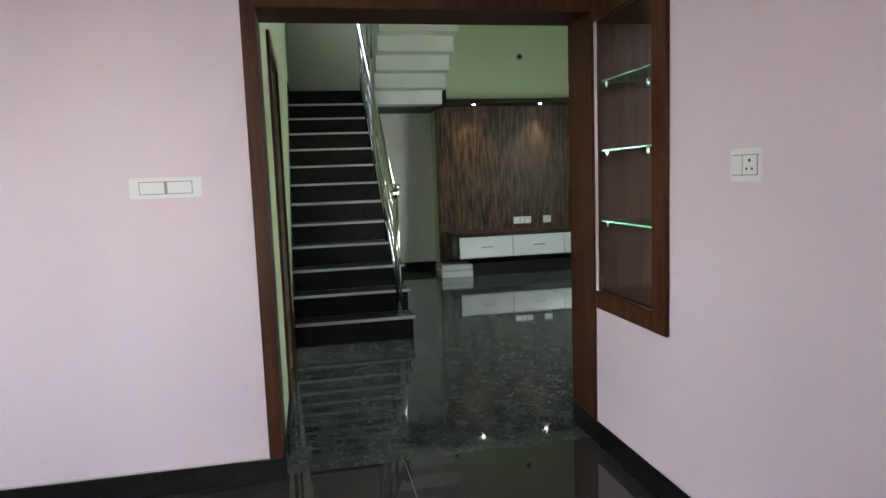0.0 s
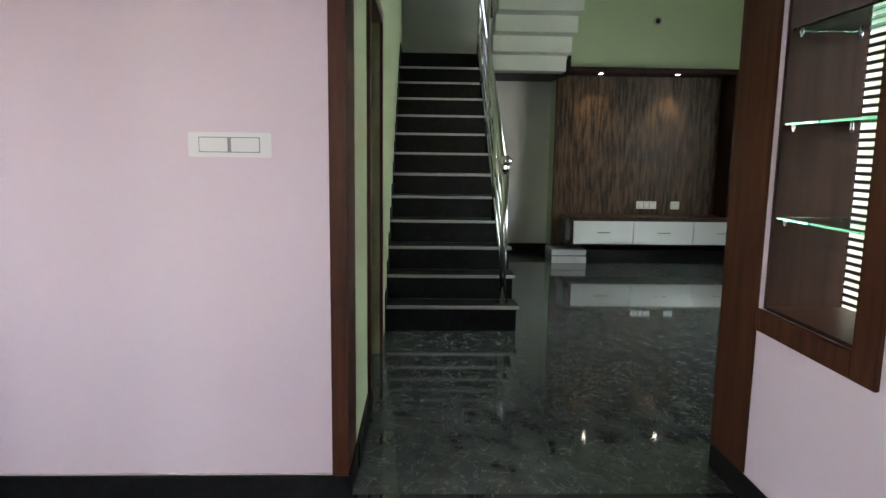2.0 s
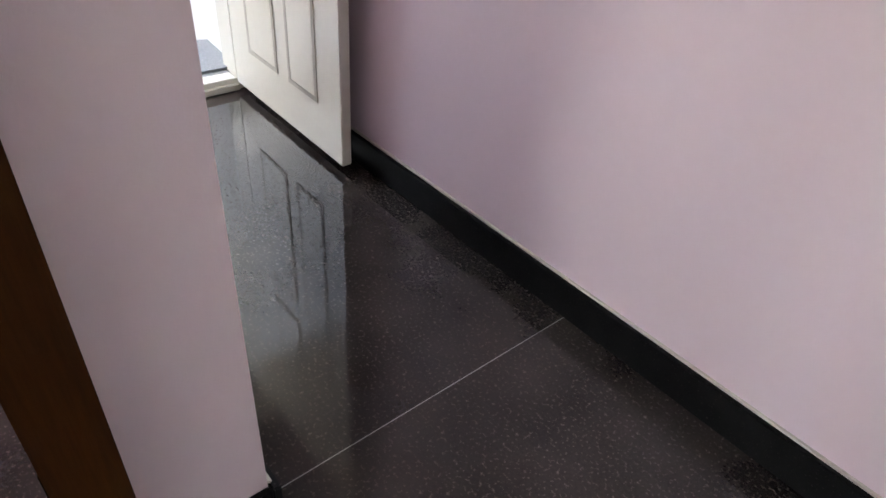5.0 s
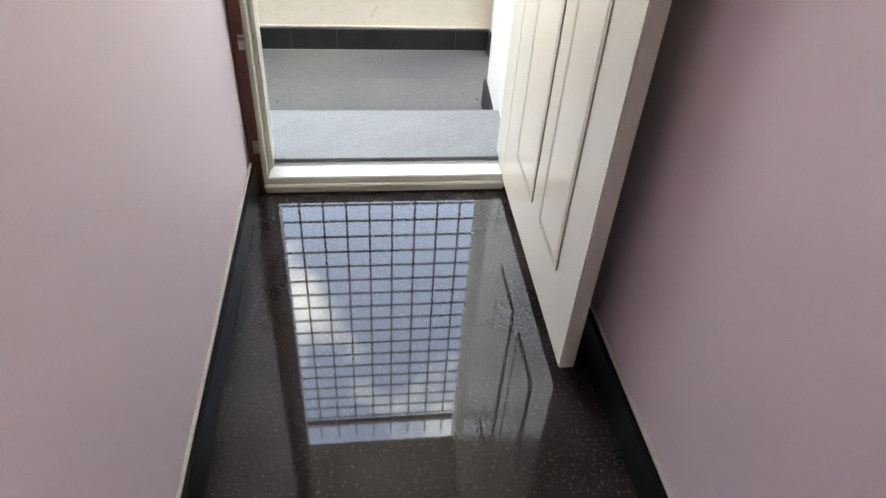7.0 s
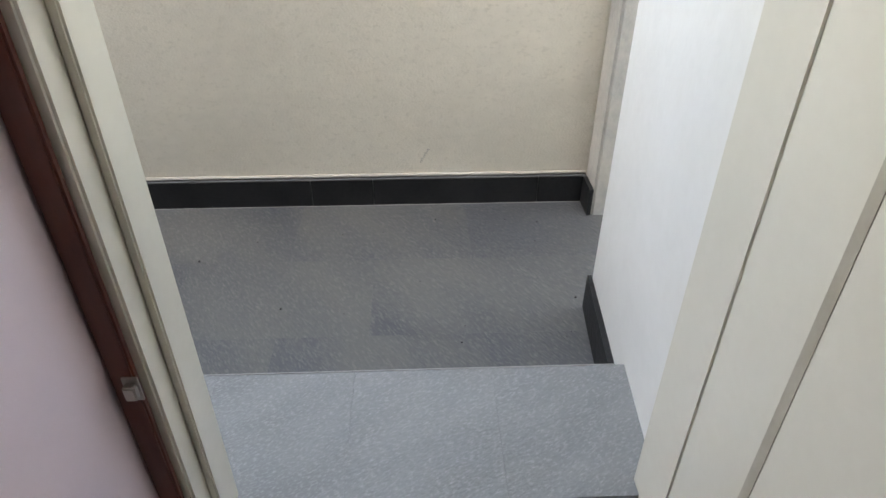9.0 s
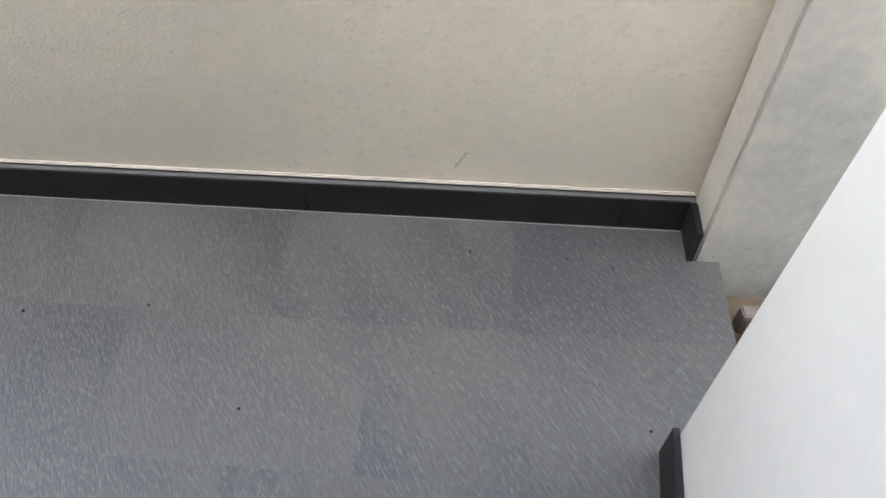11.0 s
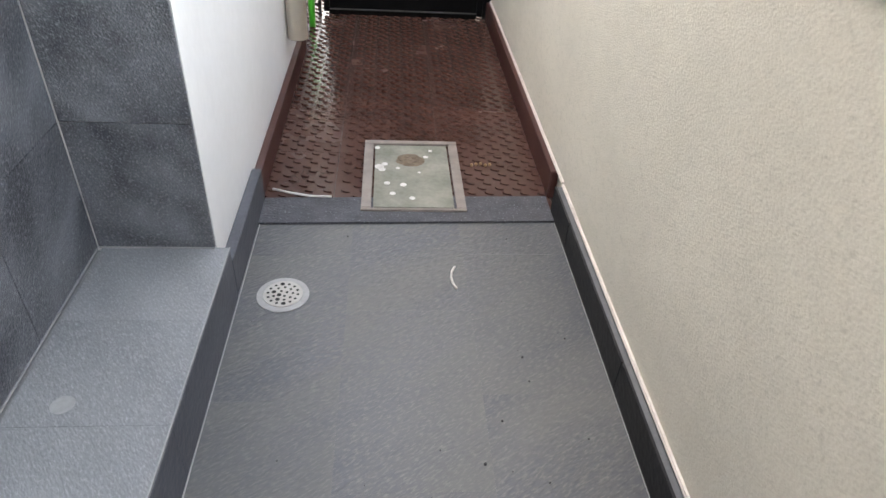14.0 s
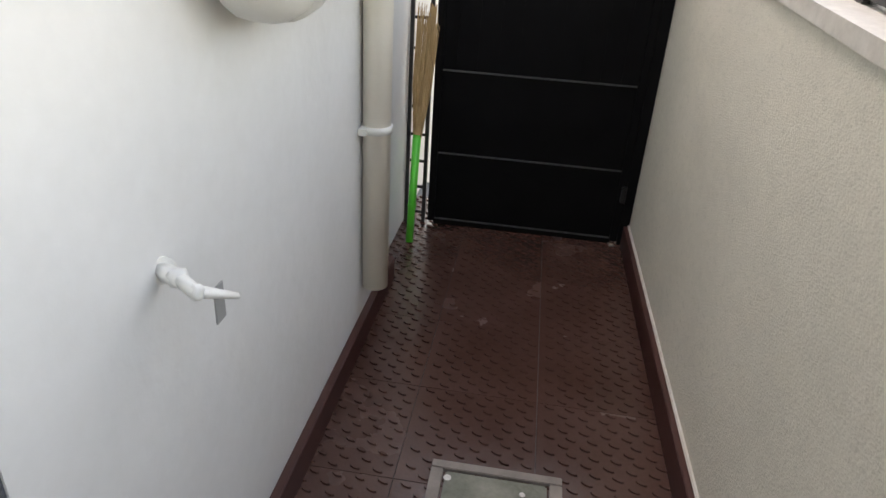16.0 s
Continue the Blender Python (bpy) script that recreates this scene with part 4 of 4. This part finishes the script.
strip("cord_scrap", "bent white cord scrap on the red tiles", [(-3.274, -2.998, ZP + 0.008), (-3.337, -2.965, ZP + 0.014), (-3.409, -2.945, ZP + 0.014), (-3.485, -2.941, ZP + 0.014)], 0.0045, 0, M_TAPE, "litter")
leaf_bm = bmesh.new()
for i in range(5):
    ball(leaf_bm, (-4.05 + 0.018 * i - 0.03, -3.2 + 0.006 * math.sin(i * 2), ZP + 0.008), 0.007, 6)
tagged(part("dry_leaf", leaf_bm, M_LEAF), "crumpled dry leaf on the red tiles", "leaf")
pebbles = bmesh.new()
for i in range(55):
    x, y = rnd.uniform(-4.2, -3.3), rnd.uniform(-2.8, 0.1)
    r = 0.0015 + 0.0028 * rnd.random() ** 3
    bmesh.ops.create_icosphere(pebbles, subdivisions=1, radius=r, matrix=Matrix.Translation((x, y, ZP + r * 0.6)))
tagged(part("grit", pebbles, M_DARK), "fine dark grit scattered on the slate floor", "grit", kind="stuff")
mark = bmesh.new()
for i in range(8):
    box(mark, XC + 0.0003, XC + 0.001, -0.472 + 0.004 * i - 0.002 * (i % 3), -0.467 + 0.004 * i + 0.002 * (i % 2), 0.036 + i * 0.007, 0.042 + i * 0.007)
tagged(part("scratch_mark", mark, M_SCUFF), "dark scuff mark on the cream plaster", "scuff", kind="structure")

stain = rd((-3.03, -1.885, ZS + 0.0002), (-3.03, -1.885, ZS + 0.0007), 0.024, seg=28)
tagged(part("ring_stain", stain, M_GROUT), "faint pale round stain on the step", "stain", kind="structure")

# rubble beyond the tiled floor
rub = bmesh.new()
for i in range(160):
    x, y, r = rnd.uniform(-4.1, -3.5), rnd.uniform(0.21, 1.2), 0.006 + 0.02 * rnd.random() ** 2
    bmesh.ops.create_icosphere(rub, subdivisions=1, radius=r, matrix=Matrix.Translation((x, y, ZP - 0.14 + r * 0.5)) @ Matrix.Rotation(rnd.random() * 3, 4, "X"))
tagged(part("rubble", rub, M_SOIL), "loose stones and soil behind the tiled floor", "rubble", kind="stuff")
ch = thing("chamber_cover", "cracked cement chamber cover lying in the soil", "cover")
part("slab", bx(-4.05, -3.75, 0.26, 0.62, ZP - 0.14, ZP - 0.08, bevel=0.006), M_CONCRETE, ch)
part("rim", bx(-4.09, -4.055, 0.25, 0.63, ZP - 0.14, ZP - 0.065, bevel=0.004), M_IRON, ch)

# ---- mesh fence on the compound wall ----
fence = thing("mesh_fence", "black welded steel mesh on top of the compound wall", "fence")
XF = XC - 0.10
for z in (3.30,):
    part("frame_rail", bx(XF - 0.02, XF + 0.02, -5.9, 2.4, z, z + 0.035), M_GATE_BAR, fence)
part("frame_rail", prism(bmesh.new(), [(-5.9, 1.385), (-3.1, 1.168), (-0.9, 0.912), (2.4, 0.912), (2.4, 0.945), (-0.9, 0.945), (-3.1, 1.205), (-5.9, 1.422)], 0.045, "x", XF - 0.022), M_GATE_BAR, fence)
def fence_foot(y):
    """Top of the coping at y."""
    return 0.90 if y > -0.9 else 0.90 + (-0.9 - y) * 0.1159 if y > -3.1 else 1.155 + (-3.1 - y) * 0.0776


for i in range(4):
    y = -5.75 + i * 2.26
    part("post", bx(XF - 0.02, XF + 0.02, y - 0.018, y + 0.018, fence_foot(y), 3.5), M_GATE_BAR, fence)
for i in range(58):
    y = 0.071 + (i - 41) * 0.1415
    part("wire", bx(XF - 0.004, XF + 0.004, y - 0.006, y + 0.006, fence_foot(y), 3.5), M_GATE_BAR, fence)
for i in range(19):
    z = 1.022 + i * 0.1228
    part("wire", bx(XF + 0.005, XF + 0.012, -5.8 if z > 1.4 else -3.1 - (z - 1.16) * 11 if z > 1.17 else -1.6, 2.4, z - 0.006, z + 0.006), M_GATE_BAR, fence)

# ---- tree behind the landing window ----
def tree(x, y, h, seed):
    r = random.Random(seed)
    t = thing("tree", "leafy green tree behind the house", "tree")
    tb = bmesh.new()
    rod(tb, (x, y, -0.6), (x + 0.1, y, h * 0.55), 0.16, seg=10, r2=0.09)
    for i in range(7):
        a = r.random() * 6.28
        rod(tb, (x + 0.1, y, h * (0.35 + 0.03 * i)), (x + 1.3 * math.cos(a), y + 1.3 * math.sin(a), h * (0.6 + 0.05 * i)), 0.06, seg=6, r2=0.02)
    part("trunk", tb, M_BARK, t)
    v, f = [], []
    for i in range(1700):
        a, u = r.random() * 6.28, r.random() ** 0.5
        c = Vector((x + 1.7 * u * math.cos(a), y + 1.7 * u * math.sin(a), h * (0.72 + 0.26 * r.gauss(0, 0.6))))
        d, e = Vector((r.gauss(0, 1), r.gauss(0, 1), r.gauss(0, 1))).normalized() * 0.1, Vector((r.gauss(0, 1), r.gauss(0, 1), r.gauss(0, 1))).normalized() * 0.05
        k = len(v)
        v += [c - d, c + e, c + d, c - e]
        f.append((k, k + 1, k + 2, k + 3))
    me = bpy.data.meshes.new("crown")
    me.from_pydata([tuple(q) for q in v], [], f)
    me.materials.append(M_TREE)
    o = new("crown", me)
    o.parent = t


tree(0.4, 10.5, 6.6, 3)

# ---- floor slabs and tiles, last ----


def slab_mesh(w, d, t, material, bevel=0.0004):
    return mesh_of("slab", bx(0, w, 0, d, -t, 0, bevel=bevel), material)


def lay(parent, name, rects, z, t, material, gap=0.0004, tint=()):
    """One object for each rectangle (x0, x1, y0, y1), sharing meshes of like size."""
    cache = {}
    for x0, x1, y0, y1 in rects:
        w, d = round(x1 - x0 - gap, 3), round(y1 - y0 - gap, 3)
        if (w, d) not in cache:
            cache[w, d] = slab_mesh(w, d, t, material)
        o = new(name, cache[w, d])
        o.parent = parent
        o.location = (x0 + gap / 2, y0 + gap / 2, z)


def cells(xs, ys):
    return [(a, b, c, d) for a, b in zip(xs, xs[1:]) for c, d in zip(ys, ys[1:])]


lay(floor_foyer, "granite_slab", cells([-2.85, -1.12, 0.62, XR + 0.01], [YB, -2.9, -1.95, -0.95, 0.04]), 0.0, 0.0035, M_GRANITE, 0.003)
lay(floor_hall, "granite_slab", cells([-0.1, 0.965, 2.0, 3.2, XH], [0.04, 1.3, 2.6, 3.9, 5.2, YH]), 0.0, 0.011, M_GRANITE_G)

tiles = []
edges = [-3.262, -3.568, -3.925, XC + 0.036]
for row, off in enumerate((-0.298, -0.622, -0.312)):
    y = 0.19
    cuts = [0.19] + [off - 0.58 * k for k in range(6)]
    cuts = [c for c in cuts if c > -2.86] + [-2.86]
    for a, b in zip(cuts, cuts[1:]):
        tiles.append((edges[row + 1], edges[row], b, a))
lay(passage_bed, "slate_tile", tiles, ZP, 0.011, M_SLATE)
lay(step_core, "step_tile", [(-3.258, -2.927, -0.022 - 0.3015 * (k + 1) if k < 7 else -2.42, -0.022 - 0.3015 * k) for k in range(8)], ZS, 0.012, M_SLATE_STEP)
for k in range(8):
    y1, y0 = -0.022 - 0.3015 * k, (-0.022 - 0.3015 * (k + 1) if k < 7 else -2.42)
    part("riser_tile", bx(-3.258, -3.250, y0 + 0.001, y1 - 0.001, ZP, ZS - 0.0125), M_RISER, step_core)

clad = tagged(new("wall_cladding"), "grey slate tiles cladding the house wall and pier", "cladding", kind="structure")
zc = [ZS, 0.430, 0.783, 1.13, 1.483, 1.836, 2.215]
for z0, z1 in zip(zc, zc[1:]):
    part("cladding_tile", bx(-3.220, XE - 0.014, -2.4275, -2.4165, z0 + 0.001, z1 - 0.001, bevel=0.001), M_CLAD, clad)
    for k, (ya, yb) in enumerate(((-2.4155, -2.06), (-2.06, -1.46), (-1.46, -0.885))):
        part("cladding_tile", bx(XE - 0.012, XE - 0.001, ya + 0.001, yb - 0.001, z0 + 0.001, z1 - 0.001, bevel=0.001), M_CLAD, clad)

# red cement tiles with slanting oblong bosses
bm = bmesh.new()
TW, TD = 0.393, 0.413
box(bm, 0.001, TW - 0.001, 0.001, TD - 0.001, -0.011, 0.0)
for i in range(6):
    for j in range(12):
        cx, cy = 0.034 + 0.0655 * i + (0.016 if j % 2 else -0.008), 0.018 + 0.0342 * j
        if not 0.02 < cx < TW - 0.022:
            continue
        m = Matrix.Translation((cx, cy, 0.0)) @ Matrix.Rotation(radians(-24), 4, "Z") @ Matrix.Diagonal((0.021, 0.0085, 0.006, 1))
        bmesh.ops.create_cone(bm, cap_ends=True, segments=8, radius1=1.0, radius2=0.72, depth=2.0, matrix=m)
red_mesh = mesh_of("red_tile", bm, M_RED)
red_bed = tagged(part("pavement_red", bx(XC + 0.03, -3.165, YG - 0.55, -2.96, -0.5, ZP - 0.0125), M_RED_SKIRT), "red-brown joint bed under the bossed tiles", "pavement", kind="structure")
for i in range(2):
    for j in range(6):
        o = new("red_tile", red_mesh)
        o.parent = red_bed
        o.location = (-3.884 - TW * i, -2.875 - TD * (j + 1), ZP)
# the column along the white wall
for j in range(6):
    o = new("red_tile", red_mesh)
    o.parent = red_bed
    o.location = (-3.491, -2.875 - TD * (j + 1), ZP)
